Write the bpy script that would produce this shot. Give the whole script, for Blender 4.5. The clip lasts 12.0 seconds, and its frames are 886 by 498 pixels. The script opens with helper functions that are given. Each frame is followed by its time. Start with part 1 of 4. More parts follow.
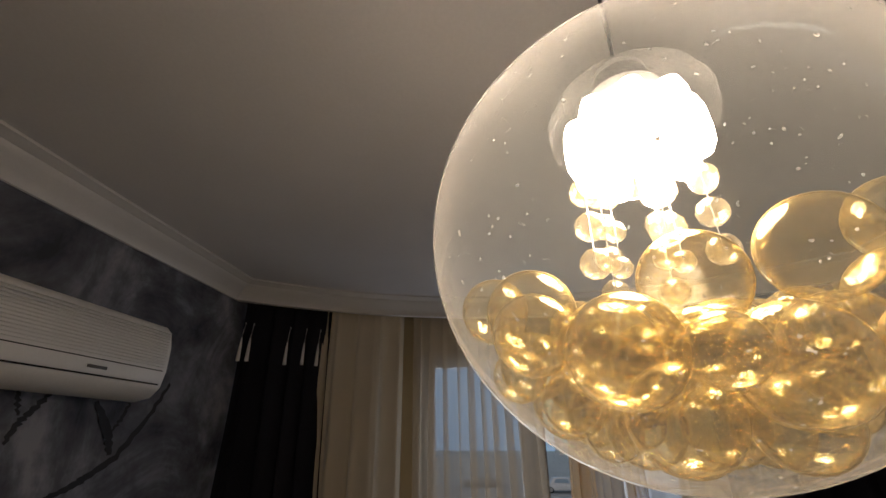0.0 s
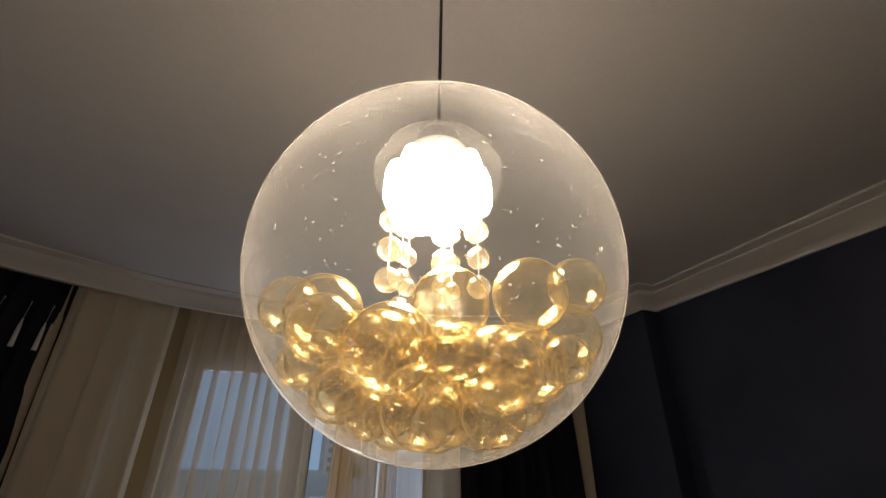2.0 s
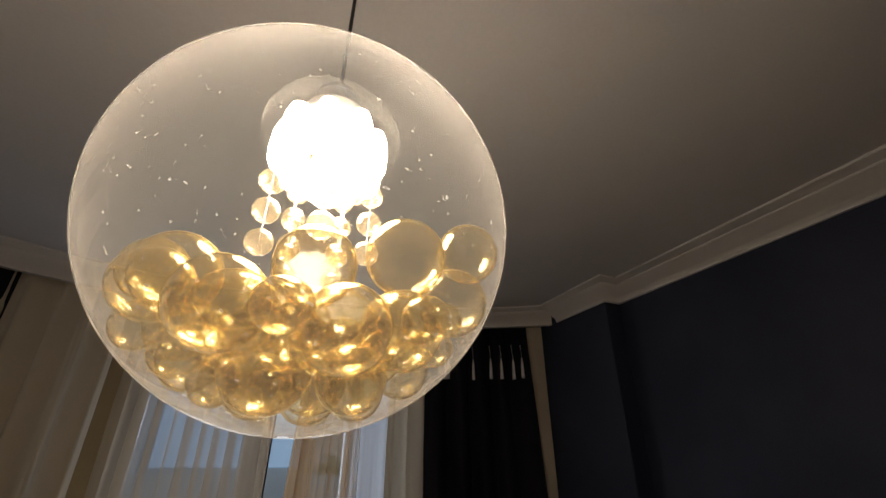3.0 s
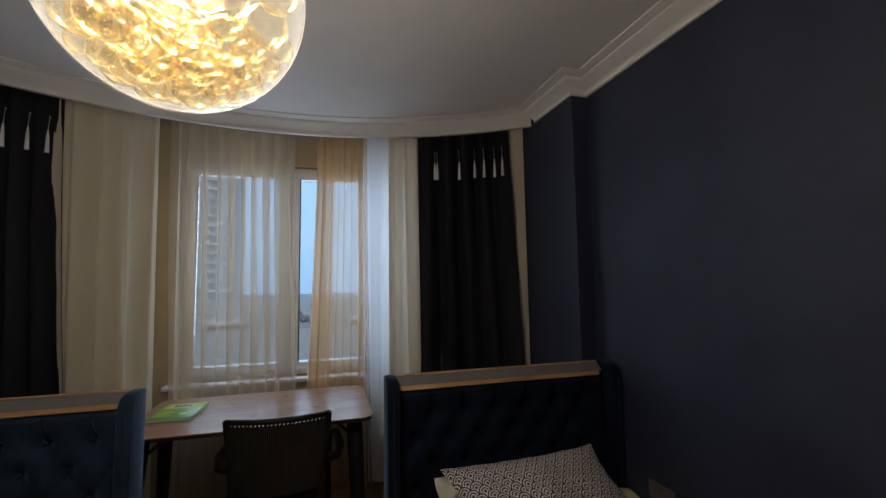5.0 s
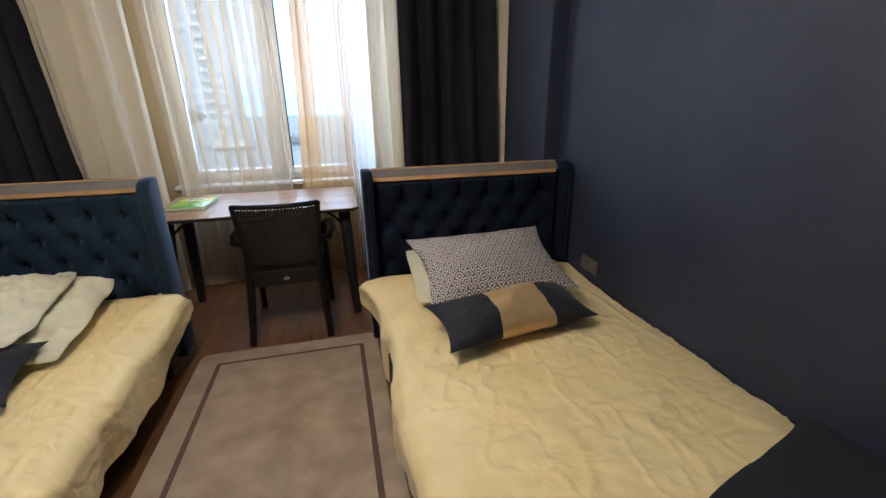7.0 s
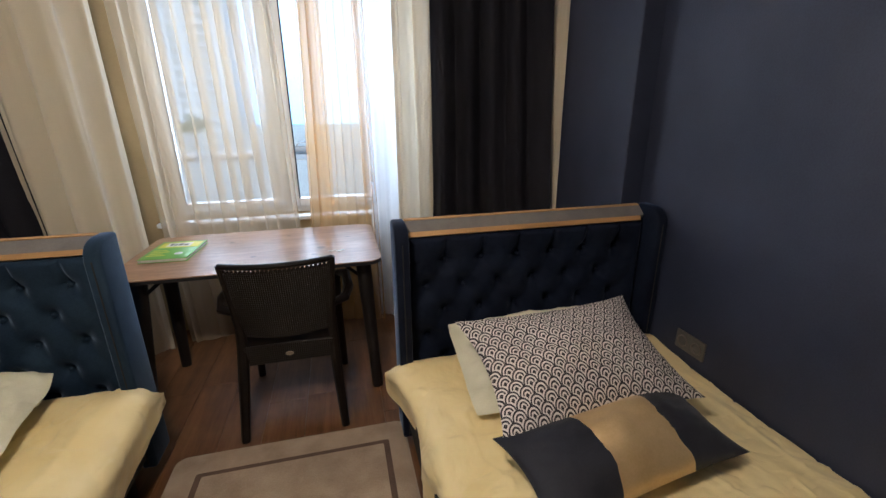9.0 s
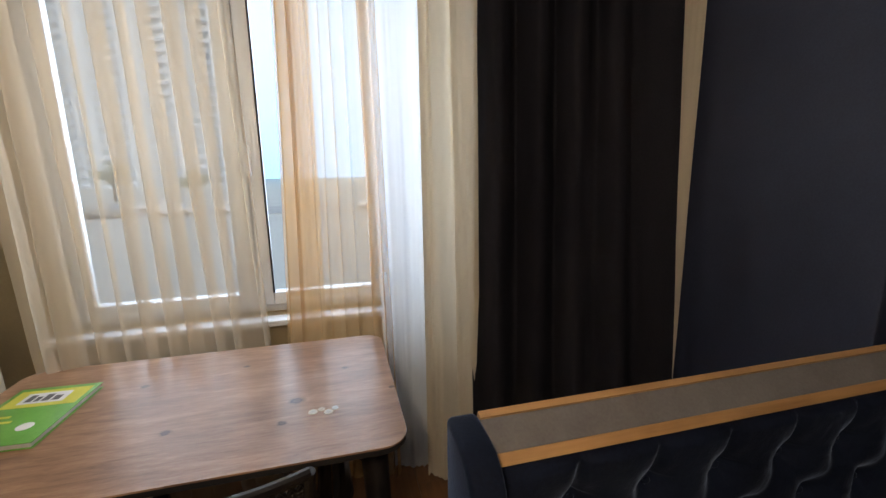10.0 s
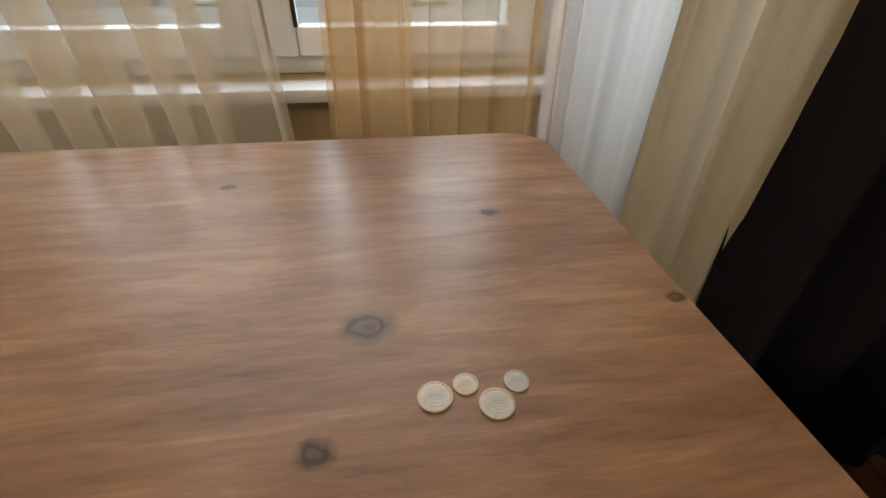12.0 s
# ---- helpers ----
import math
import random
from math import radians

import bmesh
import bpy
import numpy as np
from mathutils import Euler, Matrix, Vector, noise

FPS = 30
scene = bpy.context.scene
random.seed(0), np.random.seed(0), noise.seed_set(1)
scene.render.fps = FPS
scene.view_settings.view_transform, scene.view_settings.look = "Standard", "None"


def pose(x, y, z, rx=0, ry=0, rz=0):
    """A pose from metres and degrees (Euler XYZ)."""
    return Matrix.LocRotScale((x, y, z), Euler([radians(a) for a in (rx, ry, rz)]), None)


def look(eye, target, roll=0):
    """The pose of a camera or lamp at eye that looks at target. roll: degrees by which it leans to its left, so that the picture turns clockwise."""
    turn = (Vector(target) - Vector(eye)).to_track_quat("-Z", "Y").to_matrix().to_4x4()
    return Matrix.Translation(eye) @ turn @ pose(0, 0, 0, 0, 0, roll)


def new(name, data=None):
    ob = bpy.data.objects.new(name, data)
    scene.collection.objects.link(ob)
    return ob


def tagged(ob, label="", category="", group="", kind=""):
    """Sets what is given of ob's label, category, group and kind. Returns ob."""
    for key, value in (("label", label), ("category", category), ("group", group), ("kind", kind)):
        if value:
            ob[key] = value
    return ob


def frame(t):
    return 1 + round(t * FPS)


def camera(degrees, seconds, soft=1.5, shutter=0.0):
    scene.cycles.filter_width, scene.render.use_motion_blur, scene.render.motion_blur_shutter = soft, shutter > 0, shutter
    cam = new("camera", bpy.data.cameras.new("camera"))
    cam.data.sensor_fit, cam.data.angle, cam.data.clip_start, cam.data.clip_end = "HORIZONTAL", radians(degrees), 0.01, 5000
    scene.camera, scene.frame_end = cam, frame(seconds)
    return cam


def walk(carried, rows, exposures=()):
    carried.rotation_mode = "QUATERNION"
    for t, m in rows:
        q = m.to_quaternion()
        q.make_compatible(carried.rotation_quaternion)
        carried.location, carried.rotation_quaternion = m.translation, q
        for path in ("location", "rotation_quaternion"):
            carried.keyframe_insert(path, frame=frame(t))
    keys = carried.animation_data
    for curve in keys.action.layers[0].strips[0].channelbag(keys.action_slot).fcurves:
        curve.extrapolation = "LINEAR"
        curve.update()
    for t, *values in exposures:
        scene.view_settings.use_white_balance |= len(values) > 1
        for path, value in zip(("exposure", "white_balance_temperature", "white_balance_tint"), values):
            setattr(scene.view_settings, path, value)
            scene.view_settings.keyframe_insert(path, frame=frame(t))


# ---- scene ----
cam = camera(93.4, 12.0)
PATH = [
    (0, (-1.897, 2.015, 1.833), (-2.156, 3.816, 2.663), 0.0),
    (0.5, (-1.927, 2.009, 1.826), (-1.702, 3.803, 2.680), 0.4),
    (1, (-1.922, 1.962, 1.824), (-1.451, 3.692, 2.710), -0.1),
    (1.5, (-1.907, 1.965, 1.812), (-1.337, 3.659, 2.711), 0.1),
    (2, (-1.896, 1.961, 1.802), (-1.288, 3.641, 2.702), 0.7),
    (2.5, (-1.890, 1.959, 1.803), (-1.251, 3.625, 2.706), 0.8),
    (3, (-1.769, 1.955, 1.779), (-1.095, 3.614, 2.669), 0.4),
    (3.2, (-1.725, 1.948, 1.771), (-1.047, 3.610, 2.653), 0.3),
    (4.8, (-1.496, 1.607, 1.512), (-0.95, 3.496, 1.877), -0.9),
    (4.9, (-1.503, 1.591, 1.488), (-0.95, 3.491, 1.778), -0.6),
    (5, (-1.483, 1.587, 1.468), (-0.941, 3.505, 1.63), -0.8),
    (5.2, (-1.474, 1.552, 1.408), (-0.945, 3.481, 1.382), -0.8),
    (5.5, (-1.45, 1.513, 1.385), (-0.942, 3.427, 1.103), -0.7),
    (6, (-1.344, 1.417, 1.376), (-0.855, 3.294, 0.886), -0.8),
    (6.5, (-1.313, 1.338, 1.365), (-0.837, 3.19, 0.777), -0.8),
    (6.7, (-1.322, 1.3, 1.358), (-0.856, 3.144, 0.74), -0.9),
    (8.5, (-1.371, 1.491, 1.459), (-0.92, 3.285, 0.699), -0.6),
    (8.7, (-1.377, 1.653, 1.463), (-0.943, 3.477, 0.767), -0.7),
    (9, (-1.397, 1.959, 1.443), (-0.943, 3.806, 0.824), -0.5),
    (9.5, (-1.386, 2.499, 1.424), (-0.915, 4.385, 0.952), -0.4),
    (10, (-1.370, 2.985, 1.449), (-0.888, 4.887, 1.062), -0.9),
    (10.5, (-1.414, 3.417, 1.483), (-0.872, 5.299, 1.075), -1.0),
    (11, (-1.444, 3.706, 1.234), (-1.004, 5.572, 0.663), -2.1),
    (11.5, (-1.483, 3.913, 1.035), (-1.144, 5.631, 0.070), -0.4),
    (12, (-1.494, 3.967, 1.016), (-1.277, 5.586, -0.139), 0.5),
]
EXPOSURES = [(0, -2.2, 6100, 19), (3.2, -2.2, 6100, 19), (4.8, -1.35, 5450, 12), (5.5, -0.4, 5500, 13), (6.5, 0.40, 5350, 12), (8.5, 0.42, 5550, 14), (9.5, 0.16, 5450, 13), (10, -0.1, 6100, 15), (10.5, -0.56, 6850, 15), (11, -0.62, 7300, 16), (11.5, -0.28, 7050, 14), (12, -0.22, 6850, 13)]
walk(cam, [(t, look(eye, target, roll)) for t, eye, target, roll in PATH], EXPOSURES)

# ---- world and lights ----
world = bpy.data.worlds.new("sky")
world.use_nodes = True
scene.world = world
wn = world.node_tree.nodes
sky = wn.new("ShaderNodeTexSky")
sky.sky_type = "NISHITA"
sky.sun_disc = False
sky.sun_elevation, sky.sun_rotation = radians(38), radians(200)
sky.air_density, sky.dust_density = 1.6, 3.0
world.node_tree.links.new(sky.outputs[0], wn["Background"].inputs[0])
wn["Background"].inputs[1].default_value = 0.15


def lamp(name, kind, m, energy, color, **kw):
    data = bpy.data.lights.new(name, kind)
    data.energy, data.color = energy, color
    for k, v in kw.items():
        if k == "angle":
            data.angle = v
        elif k == "size":
            data.shape, data.size, data.size_y = "RECTANGLE", v[0], v[1]
        elif k == "radius":
            data.shadow_soft_size = v
    ob = new(name, data)
    ob.matrix_world = m
    return ob


SUN_WAY = Vector((math.sin(radians(200)) * math.cos(radians(38)), math.cos(radians(200)) * math.cos(radians(38)), math.sin(radians(38))))
lamp("sun", "SUN", look((0, 0, 30), Vector((0, 0, 30)) - SUN_WAY), 0.9, (1, 0.98, 0.95), angle=radians(20))
# daylight of the sky in the window's opening
lamp("window_daylight", "AREA", look((-1.66, 5.14, 1.68), (-1.66, 3.0, 1.2)), 47, (0.80, 0.90, 1.0), size=(1.6, 1.28))
GLOBE, GLOBE_R = Vector((-1.743, 2.4085, 2.0107)), 0.218
lamp("pendant_light", "POINT", pose(GLOBE.x, GLOBE.y, GLOBE.z + 0.052), 19, (1.0, 0.80, 0.56), radius=0.03)

# ---- materials ----


class Mat:
    """A node material with short calls for its nodes."""

    def __init__(self, name, base=(0.5, 0.5, 0.5), rough=0.6, metal=0.0, **sockets):
        self.m = bpy.data.materials.new(name)
        self.m.use_nodes = True
        self.t = self.m.node_tree
        self.b = self.t.nodes["Principled BSDF"]
        self.put("Base Color", (*base, 1))
        self.put("Roughness", rough)
        self.put("Metallic", metal)
        for k, v in sockets.items():
            self.put(k.replace("_", " "), v)

    def put(self, socket, value):
        if hasattr(value, "is_output"):
            self.t.links.new(value, self.b.inputs[socket])
        else:
            self.b.inputs[socket].default_value = value

    def node(self, kind, **inputs):
        n = self.t.nodes.new(kind)
        for k, v in inputs.items():
            key = int(k[1:]) if k[0] == "i" and k[1:].isdigit() else k.replace("_", " ")
            if hasattr(v, "is_output"):
                self.t.links.new(v, n.inputs[key])
            else:
                n.inputs[key].default_value = v
        return n

    def coords(self, scale=(1, 1, 1), kind="Object"):
        tc = self.t.nodes.new("ShaderNodeTexCoord")
        return self.node("ShaderNodeMapping", Vector=tc.outputs[kind], Scale=scale).outputs[0]

    def noise(self, scale, detail=4.0, rough=0.55, vec=None, distort=0.0):
        return self.node("ShaderNodeTexNoise", Vector=vec or self.coords(), Scale=scale, Detail=detail, Roughness=rough, Distortion=distort).outputs[0]

    def ramp(self, fac, stops):
        n = self.node("ShaderNodeValToRGB", Fac=fac)
        e = n.color_ramp.elements
        while len(e) < len(stops):
            e.new(0.5)
        for el, (p, c) in zip(e, stops):
            el.position, el.color = p, (*c, 1)
        return n.outputs[0]

    def math(self, op, a, b=0.0, c=0.0):
        n = self.t.nodes.new("ShaderNodeMath")
        n.operation = op
        for k, v in enumerate((a, b, c)):
            if hasattr(v, "is_output"):
                self.t.links.new(v, n.inputs[k])
            else:
                n.inputs[k].default_value = v
        return n.outputs[0]

    def mix(self, fac, a, b):
        n = self.t.nodes.new("ShaderNodeMix")
        n.data_type = "RGBA"
        for k, v in ((0, fac), (6, a), (7, b)):
            if hasattr(v, "is_output"):
                self.t.links.new(v, n.inputs[k])
            else:
                n.inputs[k].default_value = v if k == 0 else (*v, 1)
        return n.outputs[2]

    def bump(self, height, strength=0.3, distance=0.01):
        n = self.node("ShaderNodeBump", Height=height, Strength=strength, Distance=distance)
        self.put("Normal", n.outputs[0])
        return self


def plain(name, a, b, rough=0.6, scale=6.0, fine=120.0, bump=0.15, metal=0.0, dist=0.003, **kw):
    """Two tones mixed at two scales, with fine relief."""
    m = Mat(name, a, rough, metal, **kw)
    n1, n2 = m.noise(scale), m.noise(fine, 3)
    f = m.math("ADD", m.math("MULTIPLY", n1, 0.65), m.math("MULTIPLY", n2, 0.35))
    m.put("Base Color", m.ramp(f, [(0.32, a), (0.68, b)]))
    m.bump(n2, bump, dist)
    return m.m


def thin_cloth(name, a, b, cover, glow=0.42):
    """Sheer fabric: part of the light goes straight through the weave, the rest is scattered to both sides."""
    m = Mat(name, a, 0.9)
    weave = m.noise(9, 3, vec=m.coords((1.0, 1.0, 0.12)))
    col = m.ramp(weave, [(0.3, a), (0.7, b)])
    m.put("Base Color", col)
    tl = m.node("ShaderNodeBsdfTranslucent", Color=col)
    df = m.node("ShaderNodeBsdfDiffuse", Color=col)
    cloth = m.node("ShaderNodeMixShader", Fac=glow, i1=df.outputs[0], i2=tl.outputs[0])
    tr = m.node("ShaderNodeBsdfTransparent")
    fac = m.math("ADD", m.math("MULTIPLY", m.noise(14, 2, vec=m.coords((1.0, 1.0, 0.04))), 0.16), cover - 0.08)
    out = m.node("ShaderNodeMixShader", Fac=fac, i1=tr.outputs[0], i2=cloth.outputs[0])
    m.t.links.new(out.outputs[0], m.t.nodes["Material Output"].inputs[0])
    return m.m


def thick_cloth(name, a, b, through_light, rough=0.85, bump=0.25, sheen=0.2):
    """Opaque curtain fabric that lets some light glow through."""
    m = Mat(name, a, rough)
    n1, n2 = m.noise(5, 3, vec=m.coords((1, 1, 0.2))), m.noise(260, 2)
    col = m.ramp(m.math("ADD", m.math("MULTIPLY", n1, 0.6), m.math("MULTIPLY", n2, 0.4)), [(0.3, a), (0.7, b)])
    m.put("Base Color", col)
    m.put("Sheen Weight", sheen)
    m.put("Specular IOR Level", 0.5 if sheen else 0.1)
    m.bump(n2, bump, 0.002)
    tl = m.node("ShaderNodeBsdfTranslucent", Color=col)
    out = m.node("ShaderNodeMixShader", Fac=through_light, i1=m.b.outputs[0], i2=tl.outputs[0])
    m.t.links.new(out.outputs[0], m.t.nodes["Material Output"].inputs[0])
    return m.m


def thin_glass(name, tint, gloss_tint, rough, haze=0.0, haze_color=(1, 1, 1), gain=1.0, ripple=0.0, veil=0.0, veil_tint=None):
    """A thin pane or bubble: tinted see-through with Fresnel gloss, and a film for dust, frosting and painted glow."""
    m = Mat(name, tint, rough)
    tr = m.node("ShaderNodeBsdfTransparent", Color=(*tint, 1))
    gl = m.node("ShaderNodeBsdfGlossy", Color=(*gloss_tint, 1), Roughness=rough)
    if ripple:
        rip = m.node("ShaderNodeBump", Height=m.noise(105, 2), Strength=ripple, Distance=0.01)
        m.t.links.new(rip.outputs[0], gl.inputs["Normal"])
    lw = m.node("ShaderNodeLayerWeight", Blend=0.5).outputs["Facing"]
    fr = m.math("ADD", 0.04, m.math("MULTIPLY", m.math("POWER", lw, 4.0), 0.9))
    out = m.node("ShaderNodeMixShader", Fac=m.math("MINIMUM", m.math("MULTIPLY", fr, gain), 1.0), i1=tr.outputs[0], i2=gl.outputs[0])
    if veil:
        soft = m.node("ShaderNodeBsdfGlossy", Color=(*(veil_tint or gloss_tint), 1), Roughness=0.4 if veil_tint else 0.55)
        out = m.node("ShaderNodeMixShader", Fac=m.math("MULTIPLY", m.math("POWER", lw, 3.2), veil), i1=out.outputs[0], i2=soft.outputs[0])
    if haze:
        spots = m.math("GREATER_THAN", m.noise(190, 2), 0.705)
        film = m.math("ADD", m.math("MULTIPLY", m.noise(5, 4), haze), m.math("MULTIPLY", spots, haze * 3.0))
        df = m.node("ShaderNodeBsdfDiffuse", Color=(*haze_color, 1))
        tl = m.node("ShaderNodeBsdfTranslucent", Color=(*haze_color, 1))
        dust_glow = m.node("ShaderNodeMixShader", Fac=0.6, i1=df.outputs[0], i2=tl.outputs[0])
        out = m.node("ShaderNodeMixShader", Fac=film, i1=out.outputs[0], i2=dust_glow.outputs[0])
    m.t.links.new(out.outputs[0], m.t.nodes["Material Output"].inputs[0])
    return m.m


def emitting(name, color, strength):
    m = Mat(name, color, 0.5)
    m.put("Emission Color", (*color, 1))
    m.put("Emission Strength", strength)
    return m.m


def wood(name, dark, mid, light, rough, along=0, stretch=9.0, knots=False, vary=False, run=0.8):
    m = Mat(name, mid, rough)
    s = [stretch, stretch, stretch]
    s[along] = run
    vec = m.coords(tuple(s))
    if vary:
        info = m.t.nodes.new("ShaderNodeObjectInfo")
        shift = m.math("MULTIPLY", info.outputs["Random"], 60.0)
        vec = m.node("ShaderNodeVectorMath", i0=vec, i1=m.node("ShaderNodeCombineXYZ", X=shift, Y=shift).outputs[0]).outputs[0]
    g = m.noise(1.6, 6, 0.62, vec, 0.6)
    fine = m.noise(9, 5, 0.6, vec)
    big = m.noise(3.2, 4, 0.6, m.coords((0.55, 1.6, 1)) if knots else None, 0.5)
    f = m.math("ADD", m.math("ADD", m.math("MULTIPLY", g, 0.42), m.math("MULTIPLY", fine, 0.2)), m.math("MULTIPLY", big, 0.38))
    col = m.ramp(f, [(0.36, dark), (0.5, mid), (0.65, light)])
    if knots:
        sep = m.node("ShaderNodeSeparateXYZ", Vector=m.coords())
        wob = m.math("MULTIPLY", m.math("SUBTRACT", m.noise(60, 2), 0.5), 0.012)
        for kx, ky, kr in ((-1.524, 4.231, 0.023), (-1.556, 4.121, 0.013), (-1.377, 4.413, 0.011), (-1.232, 4.236, 0.010), (-1.86, 4.16, 0.016), (-2.02, 4.46, 0.014), (-1.72, 4.52, 0.010)):
            ex = m.math("MULTIPLY", m.math("SUBTRACT", sep.outputs[0], kx), 0.75)
            ey = m.math("SUBTRACT", sep.outputs[1], ky)
            d = m.math("ADD", m.math("SQRT", m.math("ADD", m.math("MULTIPLY", ex, ex), m.math("MULTIPLY", ey, ey))), wob)
            k = m.ramp(m.math("DIVIDE", d, kr), [(0.1, (0.8, 0.8, 0.8)), (0.32, (0.6, 0.6, 0.6)), (0.48, (0.92, 0.92, 0.92)), (0.66, (0.45, 0.45, 0.45)), (1.0, (0, 0, 0))])
            col = m.mix(k, col, tuple(c * 0.18 for c in dark))
    m.put("Base Color", col)
    m.bump(fine, 0.12, 0.002)
    return m.m


WALL_NAVY = plain("navy_wallpaper", (0.0150, 0.0192, 0.0405), (0.032, 0.0390, 0.0725), 0.58, 2.5, 170, 0.5, dist=0.002)
WALL_CREAM = plain("golden_beige_paint", (0.36, 0.27, 0.145), (0.43, 0.33, 0.19), 0.7, 3, 150, 0.1)
WALL_WHITE = plain("white_paint", (0.76, 0.77, 0.78), (0.84, 0.84, 0.84), 0.6, 3, 150, 0.08)
CEIL = plain("ceiling_paint", (0.72, 0.70, 0.68), (0.80, 0.78, 0.76), 0.75, 1.5, 120, 0.06)
PLASTER = plain("cornice_plaster", (0.78, 0.76, 0.72), (0.84, 0.82, 0.78), 0.55, 5, 120, 0.06)
LAMINATE = wood("floor_laminate", (0.085, 0.036, 0.013), (0.16, 0.072, 0.027), (0.24, 0.115, 0.046), 0.38, 1, 10, False, True)
DESKTOP = wood("desk_laminate", (0.19, 0.098, 0.052), (0.33, 0.180, 0.098), (0.49, 0.300, 0.178), 0.33, 0, 26, True, run=4.0)
TRIM_WOOD = wood("light_wood_trim", (0.28, 0.15, 0.055), (0.44, 0.25, 0.10), (0.56, 0.34, 0.15), 0.45, 0, 14)
DARK_METAL = plain("dark_brown_metal", (0.008, 0.006, 0.006), (0.016, 0.013, 0.012), 0.5, 8, 200, 0.08)
PVC = plain("white_pvc", (0.68, 0.69, 0.70), (0.74, 0.75, 0.76), 0.35, 4, 90, 0.03)
GLASS = thin_glass("window_glass", (0.97, 0.985, 0.98), (1, 1, 1), 0.0, gain=0.06)
SHEER = thin_cloth("sheer_voile", (0.63, 0.52, 0.37), (0.75, 0.64, 0.49), 0.46, 0.17)
SHEER_DENSE = thin_cloth("dense_golden_voile", (0.56, 0.38, 0.19), (0.68, 0.49, 0.27), 0.72, 0.34)
SHEER_GOLD = thin_cloth("golden_sheer_voile", (0.60, 0.38, 0.17), (0.72, 0.50, 0.26), 0.46, 0.30)
CREAM_CLOTH = thick_cloth("cream_curtain_cloth", (0.70, 0.61, 0.45), (0.80, 0.71, 0.55), 0.22)
DARK_CLOTH = thick_cloth("charcoal_curtain_cloth", (0.009, 0.009, 0.0125), (0.026, 0.025, 0.031), 0.0, sheen=0.0)
TASSEL = plain("white_tassel_thread", (0.72, 0.70, 0.68), (0.85, 0.83, 0.8), 0.8, 30, 300, 0.4)
def satin():
    m = Mat("cream_satin", (0.8, 0.66, 0.36), 0.45)
    v = m.coords()
    n1 = m.noise(3, 4, 0.55, v)
    n2 = m.noise(9, 3, 0.5, v, 0.4)
    crease = m.math("ABSOLUTE", m.math("SUBTRACT", m.noise(6, 3, 0.5, v, 0.5), 0.5))
    m.put("Base Color", m.ramp(m.math("ADD", m.math("MULTIPLY", n1, 0.6), m.math("MULTIPLY", n2, 0.4)), [(0.3, (0.82, 0.65, 0.30)), (0.7, (0.89, 0.75, 0.42))]))
    m.put("Sheen Weight", 0.15)
    m.bump(m.math("ADD", m.math("MULTIPLY", n2, 0.5), m.math("MINIMUM", m.math("MULTIPLY", crease, 5.0), 0.6)), 0.36, 0.014)
    return m.m


SATIN = satin()
PILLOW_WHITE = plain("washed_cotton", (0.60, 0.58, 0.44), (0.71, 0.69, 0.55), 0.8, 8, 200, 0.2)
RUG_PILE = plain("taupe_rug_pile", (0.28, 0.20, 0.135), (0.50, 0.385, 0.275), 0.95, 7, 240, 0.8, dist=0.004, Sheen_Weight=0.3)
RUG_LINE = plain("brown_rug_pile", (0.10, 0.062, 0.045), (0.16, 0.10, 0.075), 0.95, 9, 240, 0.8, dist=0.004)
RUG_EDGE = plain("rug_edge_tape", (0.36, 0.29, 0.22), (0.46, 0.38, 0.30), 0.85, 9, 240, 0.4)
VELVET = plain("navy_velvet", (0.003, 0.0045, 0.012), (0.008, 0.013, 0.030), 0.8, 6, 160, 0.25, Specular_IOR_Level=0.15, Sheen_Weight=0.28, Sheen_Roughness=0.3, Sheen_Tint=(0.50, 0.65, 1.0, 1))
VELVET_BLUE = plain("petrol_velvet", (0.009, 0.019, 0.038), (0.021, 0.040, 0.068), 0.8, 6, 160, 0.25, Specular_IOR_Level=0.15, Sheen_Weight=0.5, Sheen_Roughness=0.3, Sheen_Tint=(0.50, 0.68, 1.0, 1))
GREY_BAND = plain("grey_leatherette", (0.12, 0.11, 0.11), (0.19, 0.18, 0.175), 0.5, 12, 180, 0.2)
NAVY_SATIN = plain("navy_cushion_cloth", (0.011, 0.0115, 0.018), (0.022, 0.023, 0.033), 0.7, 8, 220, 0.3, Sheen_Weight=0.1, Specular_IOR_Level=0.25)
GOLD_SATIN = plain("gold_satin", (0.62, 0.43, 0.21), (0.76, 0.56, 0.31), 0.34, 9, 160, 0.12, metal=0.55)
PLASTIC_WHITE = plain("white_plastic", (0.72, 0.71, 0.68), (0.80, 0.79, 0.76), 0.35, 6, 90, 0.03)
SOCKET_GREY = plain("grey_socket_plastic", (0.085, 0.078, 0.068), (0.125, 0.115, 0.10), 0.4, 6, 90, 0.03)
SOCKET_RIM = plain("worn_socket_metal", (0.16, 0.14, 0.12), (0.24, 0.21, 0.18), 0.45, 20, 200, 0.1, 0.4)
COIN_SILVER = plain("nickel", (0.40, 0.37, 0.31), (0.54, 0.50, 0.43), 0.42, 90, 700, 0.6, 0.75, 0.0006)
COIN_BRASS = plain("nickel_brass", (0.46, 0.38, 0.28), (0.60, 0.52, 0.40), 0.42, 90, 700, 0.6, 0.75, 0.0006)
BLACK = plain("black_fabric", (0.008, 0.007, 0.007), (0.015, 0.013, 0.012), 0.8, 8, 200, 0.2)
CLEAR = thin_glass("clear_globe_glass", (0.92, 0.93, 0.92), (1, 0.97, 0.92), 0.05, 0.080, (0.90, 0.95, 0.93), gain=0.6, veil=0.30)
